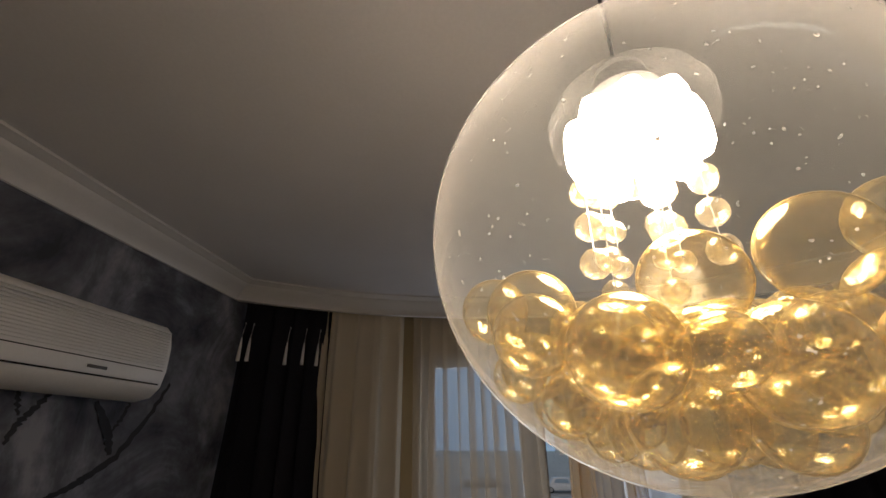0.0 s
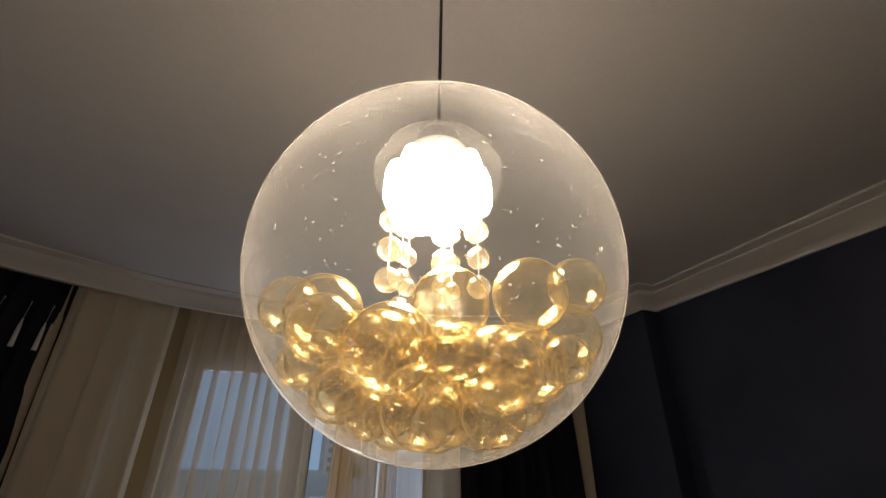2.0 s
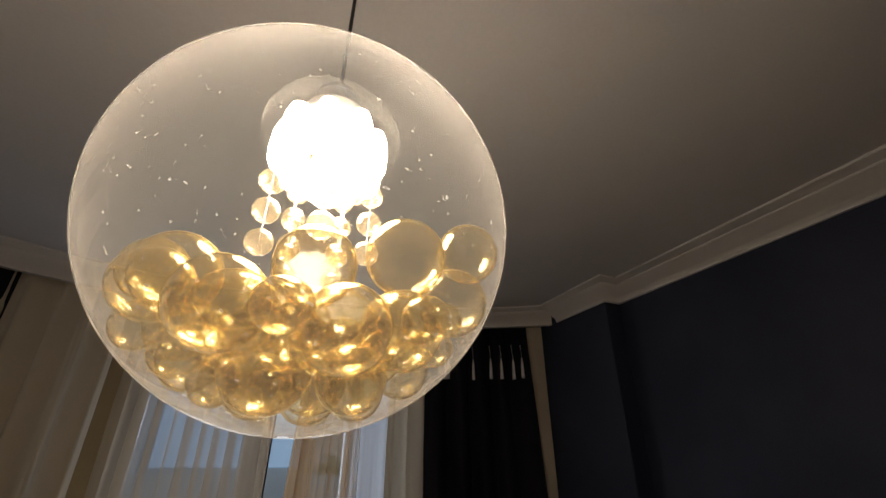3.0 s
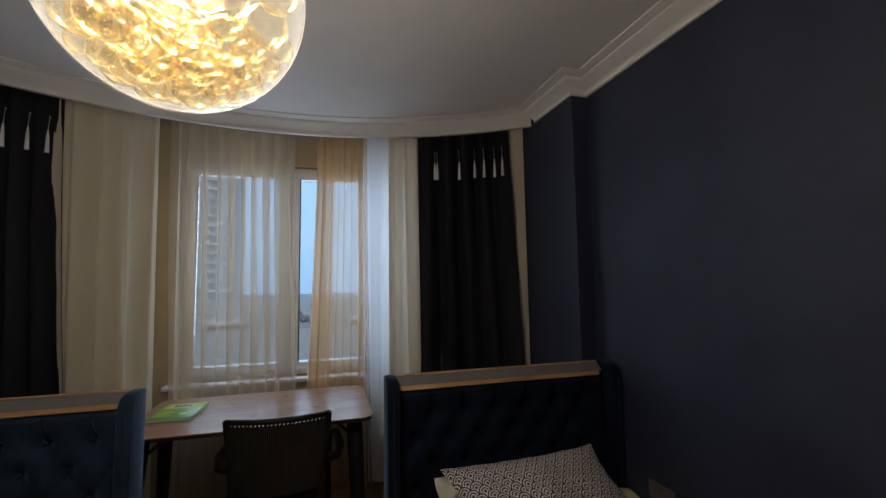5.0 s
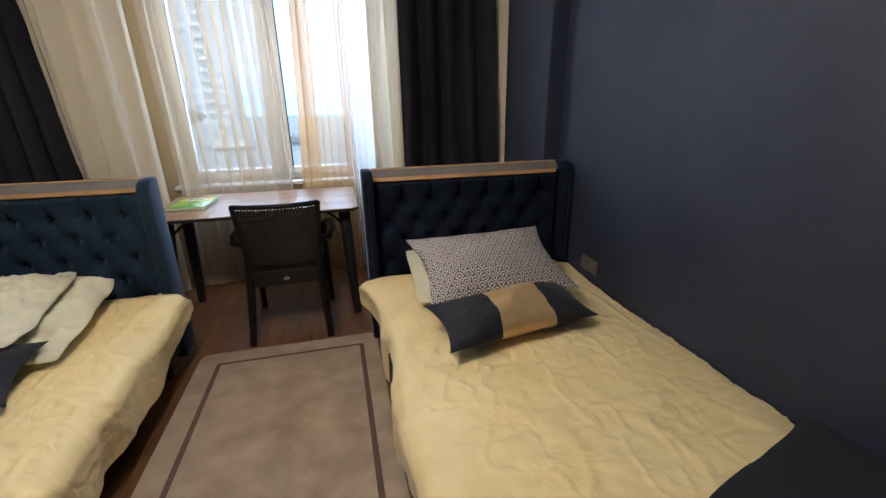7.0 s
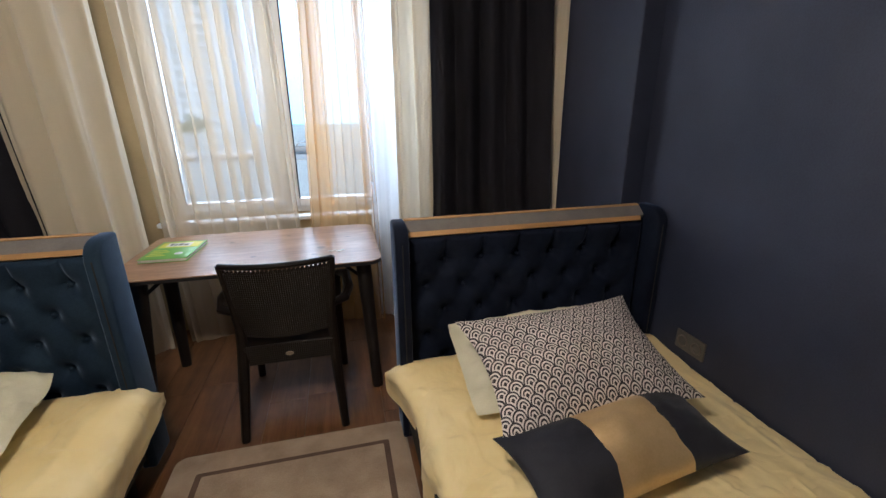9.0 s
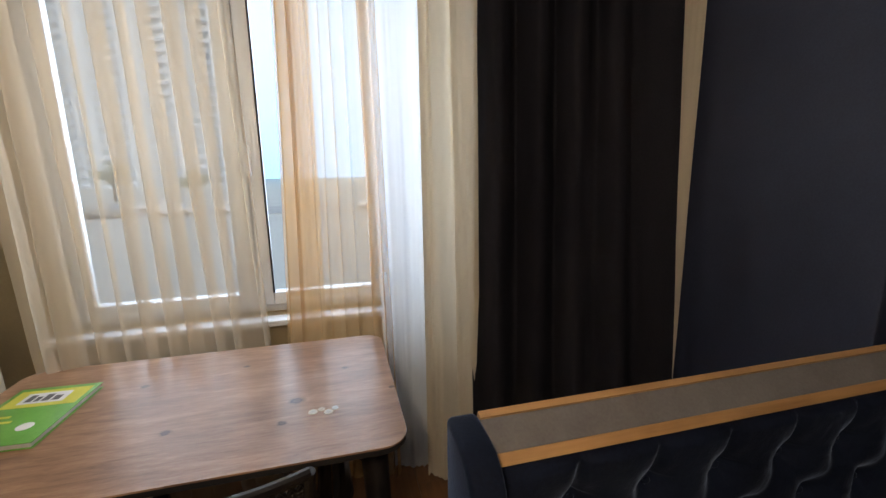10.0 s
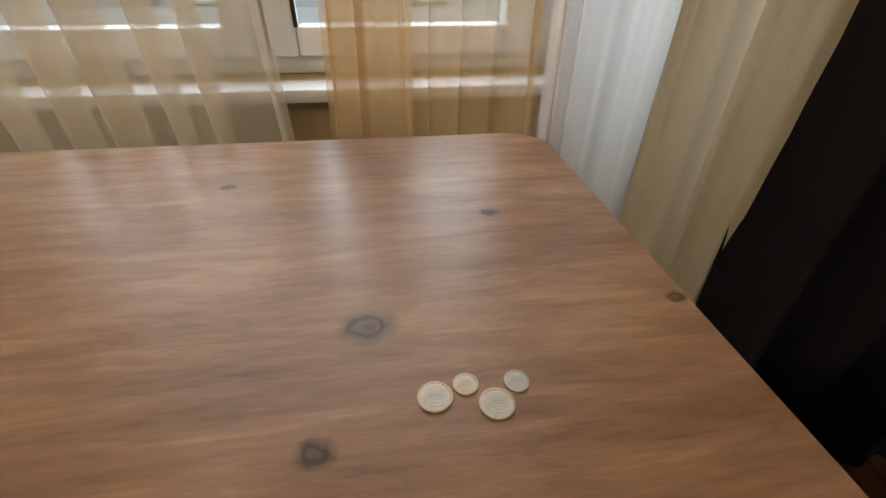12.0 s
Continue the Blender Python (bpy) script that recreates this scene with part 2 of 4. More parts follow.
# Tinted films: the lamp's golden glow is put into bubbles and beads.
AMBER = thin_glass("amber_bubble_glass", (1.0, 0.978, 0.88), (1.0, 0.90, 0.60), 0.004, 0.024, (1.0, 0.66, 0.15), gain=2.8, ripple=0.05, veil=0.45, veil_tint=(1.0, 0.75, 0.28))
CRYSTAL = thin_glass("bubbled_crystal", (0.90, 0.85, 0.72), (1, 0.95, 0.82), 0.03, 0.14, (1.0, 0.88, 0.62), gain=2.6)
FROST = thin_glass("frosted_inner_glass", (0.94, 0.94, 0.92), (1, 1, 1), 0.15, 0.05, (1, 1, 0.96), gain=0.5)
BULB = emitting("warm_led_bulb", (1.0, 0.82, 0.58), 170)
STEEL = plain("brushed_steel", (0.45, 0.45, 0.45), (0.6, 0.6, 0.6), 0.3, 20, 200, 0.1, 0.9)

# ---- mesh helpers ----


def mesh_of(name, bm, mat, smooth=True, angle=35):
    bmesh.ops.recalc_face_normals(bm, faces=bm.faces)
    me = bpy.data.meshes.new(name)
    if smooth:
        lim = math.cos(radians(angle))
        for f in bm.faces:
            f.smooth = True
        for e in bm.edges:
            if len(e.link_faces) == 2 and e.link_faces[0].normal.dot(e.link_faces[1].normal) < lim:
                e.smooth = False
    bm.to_mesh(me)
    bm.free()
    me.materials.append(mat)
    return me


def thing(name, label, category, m=None, group="", kind=""):
    ob = new(name)
    ob.empty_display_size = 0.1
    if m is not None:
        ob.matrix_world = m
    return tagged(ob, label, category, group, kind)


def part(name, bm, mat, parent, label="", smooth=True, angle=35):
    """Links a bmesh, given in the parent's own coordinates, as one mesh object under it."""
    ob = new(name, mesh_of(name, bm, mat, smooth, angle))
    ob.parent = parent
    if label:
        ob["label"] = label
    return ob


def solo(name, bm, mat, label, category, m=None, group="", kind="", smooth=True, angle=35):
    ob = new(name, mesh_of(name, bm, mat, smooth, angle))
    if m is not None:
        ob.matrix_world = m
    return tagged(ob, label, category, group, kind)


def box(x0, y0, z0, x1, y1, z1, bevel=0.0, seg=2, bm=None):
    own = bmesh.new()
    r = bmesh.ops.create_cube(own, size=1)
    for v in own.verts:
        v.co = Vector((x0 + (v.co.x + 0.5) * (x1 - x0), y0 + (v.co.y + 0.5) * (y1 - y0), z0 + (v.co.z + 0.5) * (z1 - z0)))
    if bevel:
        bmesh.ops.bevel(own, geom=own.edges[:], offset=bevel, segments=seg, affect="EDGES", profile=0.5)
    return join(bm, own)


def join(bm, own):
    """Adds own to bm, if there is one."""
    if bm is None:
        return own
    me = bpy.data.meshes.new("join")
    own.to_mesh(me)
    own.free()
    bm.from_mesh(me)
    bpy.data.meshes.remove(me)
    return bm


def prism(points, z0, z1, bm=None):
    """An upright prism over a plan of points."""
    own = bmesh.new()
    low = [own.verts.new((x, y, z0)) for x, y in points]
    top = [own.verts.new((x, y, z1)) for x, y in points]
    own.faces.new(low[::-1])
    own.faces.new(top)
    n = len(points)
    for i in range(n):
        own.faces.new((low[i], low[(i + 1) % n], top[(i + 1) % n], top[i]))
    return join(bm, own)


def tube(points, radii, seg=10, bm=None, caps=True):
    """A round tube along points, of one radius or one for each point."""
    own = bmesh.new()
    pts = [Vector(p) for p in points]
    if not hasattr(radii, "__len__"):
        radii = [radii] * len(pts)
    rings = []
    for i, p in enumerate(pts):
        d = (pts[min(i + 1, len(pts) - 1)] - pts[max(i - 1, 0)]).normalized()
        a = d.cross(Vector((0, 0, 1)) if abs(d.z) < 0.9 else Vector((1, 0, 0))).normalized()
        b = d.cross(a)
        rings.append([own.verts.new(p + radii[i] * (a * math.cos(k * math.tau / seg) + b * math.sin(k * math.tau / seg))) for k in range(seg)])
    for r, s in zip(rings, rings[1:]):
        for k in range(seg):
            own.faces.new((r[k], r[(k + 1) % seg], s[(k + 1) % seg], s[k]))
    if caps:
        own.faces.new(rings[0][::-1])
        own.faces.new(rings[-1])
    return join(bm, own)


def lathe(profile, seg=24, bm=None, at=(0, 0, 0)):
    own = bmesh.new()
    rings = []
    for r, z in profile:
        if r < 1e-5:
            rings.append([own.verts.new((at[0], at[1], at[2] + z))])
        else:
            rings.append([own.verts.new((at[0] + r * math.cos(k * math.tau / seg), at[1] + r * math.sin(k * math.tau / seg), at[2] + z)) for k in range(seg)])
    for r, s in zip(rings, rings[1:]):
        for k in range(seg):
            q = [r[k % len(r)], r[(k + 1) % len(r)], s[(k + 1) % len(s)], s[k % len(s)]]
            q = [v for i, v in enumerate(q) if v not in q[:i]]
            if len(q) > 2:
                own.faces.new(q)
    return join(bm, own)


def grid(nu, nv, f, bm=None):
    """A sheet of nu x nv cells; f(u, v) gives the place."""
    own = bmesh.new()
    vs = [[own.verts.new(f(i / nu, j / nv)) for j in range(nv + 1)] for i in range(nu + 1)]
    for i in range(nu):
        for j in range(nv):
            own.faces.new((vs[i][j], vs[i + 1][j], vs[i + 1][j + 1], vs[i][j + 1]))
    return join(bm, own)


def sweep(profile, path, bm=None):
    """Sweeps a closed profile of (out, z) along plan points; out is to the left of the way."""
    own = bmesh.new()
    rings = []
    pts = [Vector((x, y, 0)) for x, y in path]
    for i, p in enumerate(pts):
        d1 = (pts[i] - pts[i - 1]).normalized() if i else (pts[1] - pts[0]).normalized()
        d2 = (pts[i + 1] - pts[i]).normalized() if i + 1 < len(pts) else d1
        n1, n2 = Vector((-d1.y, d1.x, 0)), Vector((-d2.y, d2.x, 0))
        n = (n1 + n2).normalized()
        n /= max(0.3, n.dot(n1))
        rings.append([own.verts.new(p + n * o + Vector((0, 0, z))) for o, z in profile])
    m = len(profile)
    for r, s in zip(rings, rings[1:]):
        for k in range(m):
            own.faces.new((r[k], r[(k + 1) % m], s[(k + 1) % m], s[k]))
    own.faces.new(rings[0][::-1])
    own.faces.new(rings[-1])
    return join(bm, own)


def fbm(x, y, z=0.0, octaves=4):
    return noise.fractal(Vector((x, y, z)), 0.9, 2.1, octaves)


# ---- the room's shell ----
WEST, EAST, SOUTH = -3.385, 0.0, -0.9
PIER_X, PIER_Y = -0.105, 3.66
CORN, CEILING, POCKET = 2.552, 2.652, 2.77
ARC_X, ARC_Y, ARC_R = -1.71, 2.04, 2.65


def arc_y(x, off=0.0):
    return ARC_Y + math.sqrt(max(0.01, (ARC_R + off) ** 2 - (x - ARC_X) ** 2))


floor = solo("floor", box(WEST - 0.2, SOUTH - 0.2, -0.12, EAST + 0.2, 5.1, -0.012), BLACK, "brown wood laminate floor in long planks", "floor", kind="structure", smooth=False)
solo("wall_east", box(EAST, SOUTH, 0, EAST + 0.2, PIER_Y, POCKET), WALL_NAVY, "dark navy textured wallpaper on a plain wall", "wall", kind="structure", smooth=False)
solo("wall_east_pier", box(PIER_X, PIER_Y, 0, EAST + 0.2, 4.75, POCKET, 0.006), WALL_NAVY, "navy papered pier that stands proud of the wall", "wall", kind="structure", smooth=False)
MURAL = Mat("grey_mural_paper", (0.1, 0.1, 0.12), 0.7)
mv = MURAL.coords()
clouds = MURAL.noise(2.3, 6, 0.65, mv, 0.8)
blots = MURAL.noise(7, 5, 0.6, mv, 0.4)
mf = MURAL.math("ADD", MURAL.math("MULTIPLY", clouds, 0.7), MURAL.math("MULTIPLY", blots, 0.3))
MURAL.put("Base Color", MURAL.ramp(mf, [(0.38, (0.035, 0.037, 0.048)), (0.5, (0.12, 0.125, 0.15)), (0.63, (0.30, 0.305, 0.34))]))
MURAL.bump(MURAL.noise(300, 2), 0.3, 0.001)
wall_west = solo("wall_west", box(WEST - 0.2, SOUTH, 0, WEST, 4.3, POCKET), MURAL.m, "cloudy grey mural wallpaper with painted bare branches", "wall", kind="structure", smooth=False)
solo("wall_south", box(WEST - 0.2, SOUTH - 0.2, 0, EAST + 0.2, SOUTH, POCKET), WALL_NAVY, "dark navy papered wall", "wall", kind="structure", smooth=False)

# bay walls behind the curtains, with the window's opening
WX0, WX1, WZ0, WZ1, WY = -2.495, -0.80, 0.79, 2.385, 4.95
nw = prism([(WEST - 0.2, 4.3), (WEST, 4.3), (-2.85, WY), (-2.85, WY + 0.22)], 0, POCKET)
prism([(-2.85, WY), (WX0, WY), (WX0, WY + 0.22), (-2.85, WY + 0.22)], 0, POCKET, nw)
prism([(WX0, WY), (WX1, WY), (WX1, WY + 0.22), (WX0, WY + 0.22)], 0, WZ0, nw)
prism([(WX0, WY), (WX1, WY), (WX1, WY + 0.22), (WX0, WY + 0.22)], WZ1, POCKET, nw)
solo("wall_north", nw, WALL_CREAM, "golden beige painted bay wall round the window", "wall", kind="structure", smooth=False)
ne = prism([(WX1, WY + 0.22), (WX1, WY), (-0.66, 4.66), (-0.5, 4.64), (-0.5, WY + 0.22)], 0, POCKET)
solo("wall_north_pier", ne, WALL_WHITE, "white painted slanting pier behind the curtains", "wall", kind="structure", smooth=False)
solo("wall_north_end", prism([(-0.5, 4.66), (PIER_X, 4.66), (PIER_X, WY), (-0.5, WY)], 0, POCKET), WALL_CREAM, "golden beige painted wall behind the curtain", "wall", kind="structure", smooth=False)

arc = [(x, arc_y(x)) for x in np.linspace(WEST, PIER_X, 41)]
cb = prism([(WEST, SOUTH), (EAST, SOUTH), (EAST, PIER_Y), (PIER_X, PIER_Y)] + arc[::-1], CEILING, CEILING + 0.05)
prism([(WEST - 0.2, SOUTH - 0.2), (EAST + 0.2, SOUTH - 0.2), (EAST + 0.2, WY + 0.3), (WEST - 0.2, WY + 0.3)], POCKET, POCKET + 0.15, cb)
solo("ceiling", cb, CEIL, "white painted flat ceiling with a curved edge", "ceiling", kind="structure", smooth=False)
PROFILE = [(-0.004, CORN), (0.012, CORN), (0.016, CORN + 0.018), (0.035, CORN + 0.03), (0.062, CORN + 0.06), (0.082, CORN + 0.07), (0.084, CORN + 0.078), (0.098, CORN + 0.08), (0.112, CORN + 0.09), (0.125, CORN + 0.091), (0.125, CEILING + 0.002), (-0.004, CEILING + 0.002)]
solo("cornice_east", sweep(PROFILE, [(EAST, SOUTH), (EAST, PIER_Y), (PIER_X, PIER_Y), (PIER_X, arc_y(PIER_X) - 0.06)]), PLASTER, "white moulded plaster cornice along the navy wall", "cornice", kind="structure", angle=50)
solo("cornice_west", sweep(PROFILE, [(WEST, arc_y(WEST)), (WEST, SOUTH)]), PLASTER, "white moulded plaster cornice along the mural wall", "cornice", kind="structure", angle=50)
solo("cornice_north", sweep(PROFILE, [(x, y) for x, y in arc[::-1]]), PLASTER, "white curved plaster cornice over the curtains", "cornice", kind="structure", angle=50)
pel = sweep([(-0.022, CORN), (-0.003, CORN), (-0.003, POCKET), (-0.022, POCKET)], [(x, y) for x, y in arc[::-1]])
solo("pelmet", pel, PLASTER, "white curved pelmet board that hides the curtain rail", "pelmet", kind="structure", angle=50)


# ---- window ----
window = thing("window_1", "white plastic double window with clear panes", "window", kind="structure")
part("window_frame", box(WX0, WY + 0.06, WZ0, WX0 + 0.06, WY + 0.13, WZ1, 0.006), PVC, window)
part("window_frame", box(WX1 - 0.06, WY + 0.06, WZ0, WX1, WY + 0.13, WZ1, 0.006), PVC, window)
part("window_frame", box(WX0 + 0.06, WY + 0.06, WZ1 - 0.05, WX1 - 0.06, WY + 0.13, WZ1, 0.006), PVC, window)
part("window_frame", box(WX0 + 0.06, WY + 0.06, WZ0, WX1 - 0.06, WY + 0.13, WZ0 + 0.05, 0.006), PVC, window)
part("window_mullion", box(-1.77, WY + 0.05, WZ0 + 0.05, -1.71, WY + 0.13, WZ1 - 0.05, 0.006), PVC, window)


def sash(x0, x1, name):
    s = part(name, box(x0, WY + 0.03, WZ0 + 0.04, x0 + 0.06, WY + 0.09, WZ1 - 0.04, 0.008), PVC, window)
    b = box(x1 - 0.06, WY + 0.03, WZ0 + 0.04, x1, WY + 0.09, WZ1 - 0.04, 0.008)
    box(x0 + 0.06, WY + 0.03, WZ0 + 0.04, x1 - 0.06, WY + 0.09, WZ0 + 0.10, 0.008, bm=b)
    box(x0 + 0.06, WY + 0.03, WZ1 - 0.10, x1 - 0.06, WY + 0.09, WZ1 - 0.04, 0.008, bm=b)
    part("sash_rails", b, PVC, s)
    part("gasket", box(x0 + 0.058, WY + 0.028, WZ0 + 0.098, x0 + 0.066, WY + 0.034, WZ1 - 0.098), BLACK, s)
    p = part("pane", box(x0 + 0.06, WY + 0.055, WZ0 + 0.10, x1 - 0.06, WY + 0.061, WZ1 - 0.10), GLASS, s, smooth=False)
    p.visible_shadow = False
    return s


sash(WX0 + 0.045, -1.765, "sash")
sash(-1.735, -1.165, "sash")
sash(-1.155, WX1 - 0.045, "sash")
part("handle", box(-1.735, WY + 0.0, 1.42, -1.715, WY + 0.03, 1.55, 0.006), PVC, window, "white window handle")
part("window_sill", box(WX0 - 0.05, WY - 0.075, WZ0 - 0.03, WX1 + 0.03, WY + 0.06, WZ0 - 0.001, 0.008), PVC, window, "white sill")
part("gasket", box(-1.742, WY + 0.045, WZ0 + 0.05, -1.738, WY + 0.052, WZ1 - 0.05), BLACK, window)


# ---- curtains ----
def curtain(name, top, bottom, zt, zb, off, folds, depth, over, mat, label, seed, nv=24, lean=0.0, holder=None):
    """A pleated panel along the curved rail: x ranges at its top and foot, fold depth and overlap."""
    rnd = random.Random(seed)
    n = max(40, int(folds * 18))
    ph = [rnd.uniform(-0.6, 0.6) for _ in range(12)]

    def f(u, v):
        z = zt + (zb - zt) * v
        e = v ** 1.3
        x0, x1 = top[0] + (bottom[0] - top[0]) * e, top[1] + (bottom[1] - top[1]) * e
        length = x1 - x0
        w = folds * math.tau * u + 3.2 * fbm(u * folds * 0.4, seed, v * 0.4, 2) + ph[0]
        amp = 0.75 + 0.75 * fbm(u * 5, seed + 7.3, v * 0.6, 2)
        swing = 0.55 + 0.45 * min(1.0, v * 4)
        x = x0 + length * u + over * length / (math.tau * folds) * amp * math.sin(w + 0.5) * min(1, 8 * u, 8 * (1 - u))
        y = arc_y(x0 + length * u, off) + depth * amp * swing * math.sin(w) + min(0.006, 0.25 * depth) * fbm(u * 30, v * 5, seed, 3) + lean * v
        z += 0.012 * fbm(u * 12, seed, 3) * v
        return (x, y, z)

    bm = grid(n, nv, f)
    if holder is None:
        return solo(name, bm, mat, label, "curtain", angle=80)
    return part(name, bm, mat, holder, angle=80)


curtain("sheer_curtain", (-2.47, -1.705), (-2.41, -1.65), 2.73, 0.04, 0.075, 10, 0.026, 3.6, SHEER, "thin beige sheer curtain with soft pleats", 3)
curtain("sheer_curtain", (-1.54, -1.19), (-1.635, -1.15), 2.73, 0.04, 0.07, 8, 0.020, 3.0, SHEER_GOLD, "golden beige sheer curtain gathered in close pleats", 5)
curtain("sheer_curtain", (-1.535, -1.42), (-1.625, -1.46), 2.73, 0.04, 0.098, 3, 0.012, 1.6, SHEER_DENSE, "narrow golden sheer layered behind another", 6)
WHITE_VOILE = thick_cloth("white_voile", (0.79, 0.82, 0.84), (0.83, 0.86, 0.88), 0.34, sheen=0.0, bump=0.1)
curtain("white_curtain", (-1.215, -1.0), (-1.20, -1.0), 2.73, 0.05, 0.105, 1.6, 0.007, 0.2, WHITE_VOILE, "smooth white voile curtain lit from the window behind", 17)
curtain("cream_curtain", (-3.0, -2.53), (-2.96, -2.50), 2.73, 0.03, 0.07, 3.6, 0.045, 1.0, CREAM_CLOTH, "heavy cream curtain beside a dark one", 11)
curtain("cream_curtain", (-1.03, -0.82), (-1.03, -0.81), 2.73, 0.03, 0.06, 2, 0.022, 1.0, CREAM_CLOTH, "narrow heavy cream curtain beside a white pier", 12)
curtain("cream_curtain", (-0.31, -0.118), (-0.28, -0.115), 2.73, 0.03, 0.075, 2, 0.012, 0.8, CREAM_CLOTH, "strip of cream curtain between the dark curtain and the pier", 13)


def dark_curtain(top, bottom, folds, label, seed, xs, lean=0.0):
    c = thing("dark_curtain", label, "curtain")
    curtain("drape", top, bottom, 2.73, 0.03, 0.06, folds, 0.048, 1.0, DARK_CLOTH, "", seed, lean=lean, holder=c)
    for k, x in enumerate(xs):
        y = arc_y(x, 0.045) - 0.05
        t = lathe([(0.0, 0.075), (0.0035, 0.07), (0.0045, 0.055), (0.006, 0.05), (0.0075, 0.03), (0.0105, -0.05), (0.011, -0.055), (0, -0.055)], 8, at=(x, y, 2.275 + 0.004 * math.sin(k * 2.3)))
        tube([(x, y, 2.345), (x, y + 0.01, 2.435), (x, y + 0.02, 2.425)], 0.0009, 5, t)
        part("tassel", t, TASSEL, c, "white thread tassel")
    return c


dark_curtain((-0.84, -0.225), (-0.84, -0.150), 5, "charcoal blackout curtain with white tassels near its top", 21, (-0.715, -0.698, -0.55, -0.45, -0.39, -0.325, -0.277), -0.07)
dark_curtain((-3.37, -2.95), (-3.37, -2.84), 4.5, "charcoal blackout curtain with white tassels beside the mural wall", 22, (-3.33, -3.295, -3.13, -3.05, -2.98))


# ---- pendant lamp ----
lampo = thing("pendant_lamp", "lit clear glass globe pendant half full of amber glass bubbles", "pendant lamp", pose(*GLOBE))


def sphere(r, at=(0, 0, 0), seg=32, rings=20, bm=None):
    own = bmesh.new()
    bmesh.ops.create_uvsphere(own, u_segments=seg, v_segments=rings, radius=r)
    for v in own.verts:
        v.co += Vector(at)
    return join(bm, own)


globe = part("globe", sphere(GLOBE_R, seg=72, rings=48), CLEAR, lampo, "dusty clear glass globe", angle=180)
globe.visible_shadow = False
part("cord", tube([(0, 0, GLOBE_R - 0.002), (0, 0, CEILING - GLOBE.z)], 0.0028, 8), DARK_METAL, lampo, "thin dark cord")
part("collar", lathe([(0, 0.016), (0.016, 0.016), (0.018, 0.004), (0.03, 0.0), (0.03, -0.006), (0, -0.006)], 24, at=(0, 0, GLOBE_R - 0.003)), STEEL, lampo)
part("ceiling_rose", lathe([(0, CEILING - GLOBE.z), (0.055, CEILING - GLOBE.z), (0.055, CEILING - GLOBE.z - 0.016), (0.05, CEILING - GLOBE.z - 0.022), (0, CEILING - GLOBE.z - 0.024)], 32), PVC, lampo)
part("inner_bowl", lathe([(0.01, 0.202), (0.05, 0.194), (0.078, 0.172), (0.088, 0.150), (0.086, 0.128)], 40), FROST, lampo, "frosted inner glass cup", angle=180).visible_shadow = False
for k in range(10):
    a = k * math.tau / 9 + 0.3
    reach = 0.056 if k < 9 else 0.0
    p = Vector((reach * math.cos(a), reach * math.sin(a), 0.122))
    b = lathe([(0, -0.044), (0.012, -0.040), (0.0165, -0.030), (0.0178, -0.012), (0.0165, 0.012), (0.012, 0.028), (0, 0.033)], 16, at=p)
    part("bulb", b, BULB, lampo, "glowing warm bulb")
part("lamp_holder", lathe([(0, 0.192), (0.03, 0.190), (0.042, 0.18), (0.05, 0.146), (0, 0.142)], 32), PLASTIC_WHITE, lampo)

# large bubbles on top of the pile, then smaller ones filling the bowl
bubbles = [(Vector(p), r) for p, r in (
    ((-0.126, 0.000, -0.070), 0.042),
    ((-0.161, 0.058, -0.050), 0.036),
    ((-0.067, -0.024, -0.110), 0.042),
    ((-0.000, -0.050, -0.061), 0.042),
    ((0.088, -0.068, -0.044), 0.042),
    ((0.172, -0.044, -0.013), 0.036),
    ((0.093, -0.049, -0.117), 0.042),
    ((0.037, -0.003, -0.104), 0.04),
    ((-0.123, 0.071, -0.107), 0.036),
    ((0.153, -0.042, -0.077), 0.038),
    ((0.018, -0.001, -0.167), 0.032),
    ((-0.096, 0.028, -0.145), 0.034),
    ((-0.034, 0.029, -0.168), 0.034),
    ((-0.010, 0.052, -0.110), 0.04),
    ((0.066, 0.026, -0.170), 0.03),
    ((-0.067, 0.074, -0.157), 0.028),
    ((0.110, 0.005, -0.147), 0.03),
)]
rb = random.Random(8)
tries = 0
while len(bubbles) < 82 and tries < 30000:
    tries += 1
    r = rb.choice((0.040, 0.037, 0.033)) if tries < 9000 else rb.choice((0.033, 0.027, 0.023))
    far = GLOBE_R - r - 0.004
    a, zz = rb.uniform(0, math.tau), rb.uniform(-far, -0.07)
    d = math.sqrt(max(0, far * far - zz * zz)) * rb.random() ** 0.42
    p = Vector((d * math.cos(a), d * math.sin(a), zz))
    if zz < -0.074 + 0.36 * min(0.0, p.y) and all((p - q).length > (r + c) * 0.84 for q, c in bubbles):
        bubbles.append((p, r))
for p, r in bubbles:
    part("glass_bubble", sphere(r, p, 32, 20), AMBER, lampo, angle=180).visible_shadow = False
# strings of faceted beads under the bulbs, large and small in turn
for x, y, low, r in ((-0.060, 0.0, -0.022, 0.0162), (-0.031, 0.02, -0.020, 0.0118), (0.0, -0.03, -0.004, 0.0168), (0.029, 0.02, -0.016, 0.0118), (0.058, 0.0, -0.014, 0.0158), (-0.03, 0.06, -0.034, 0.0158), (0.03, 0.06, -0.034, 0.0158), (-0.03, -0.052, 0.03, 0.0118), (0.03, -0.052, 0.03, 0.0118)):
    part("bead_wire", tube([(x, y, 0.142), (x, y, low)], 0.0005, 5), STEEL, lampo)
    z = low
    while z < 0.088:
        own = bmesh.new()
        bmesh.ops.create_icosphere(own, subdivisions=2, radius=r)
        for v in own.verts:
            v.co += Vector((x, y, z))
        part("crystal_bead", own, CRYSTAL, lampo, angle=180).visible_shadow = False
        z += 0.0405


# ---- beds ----
HB_TOP = 1.04


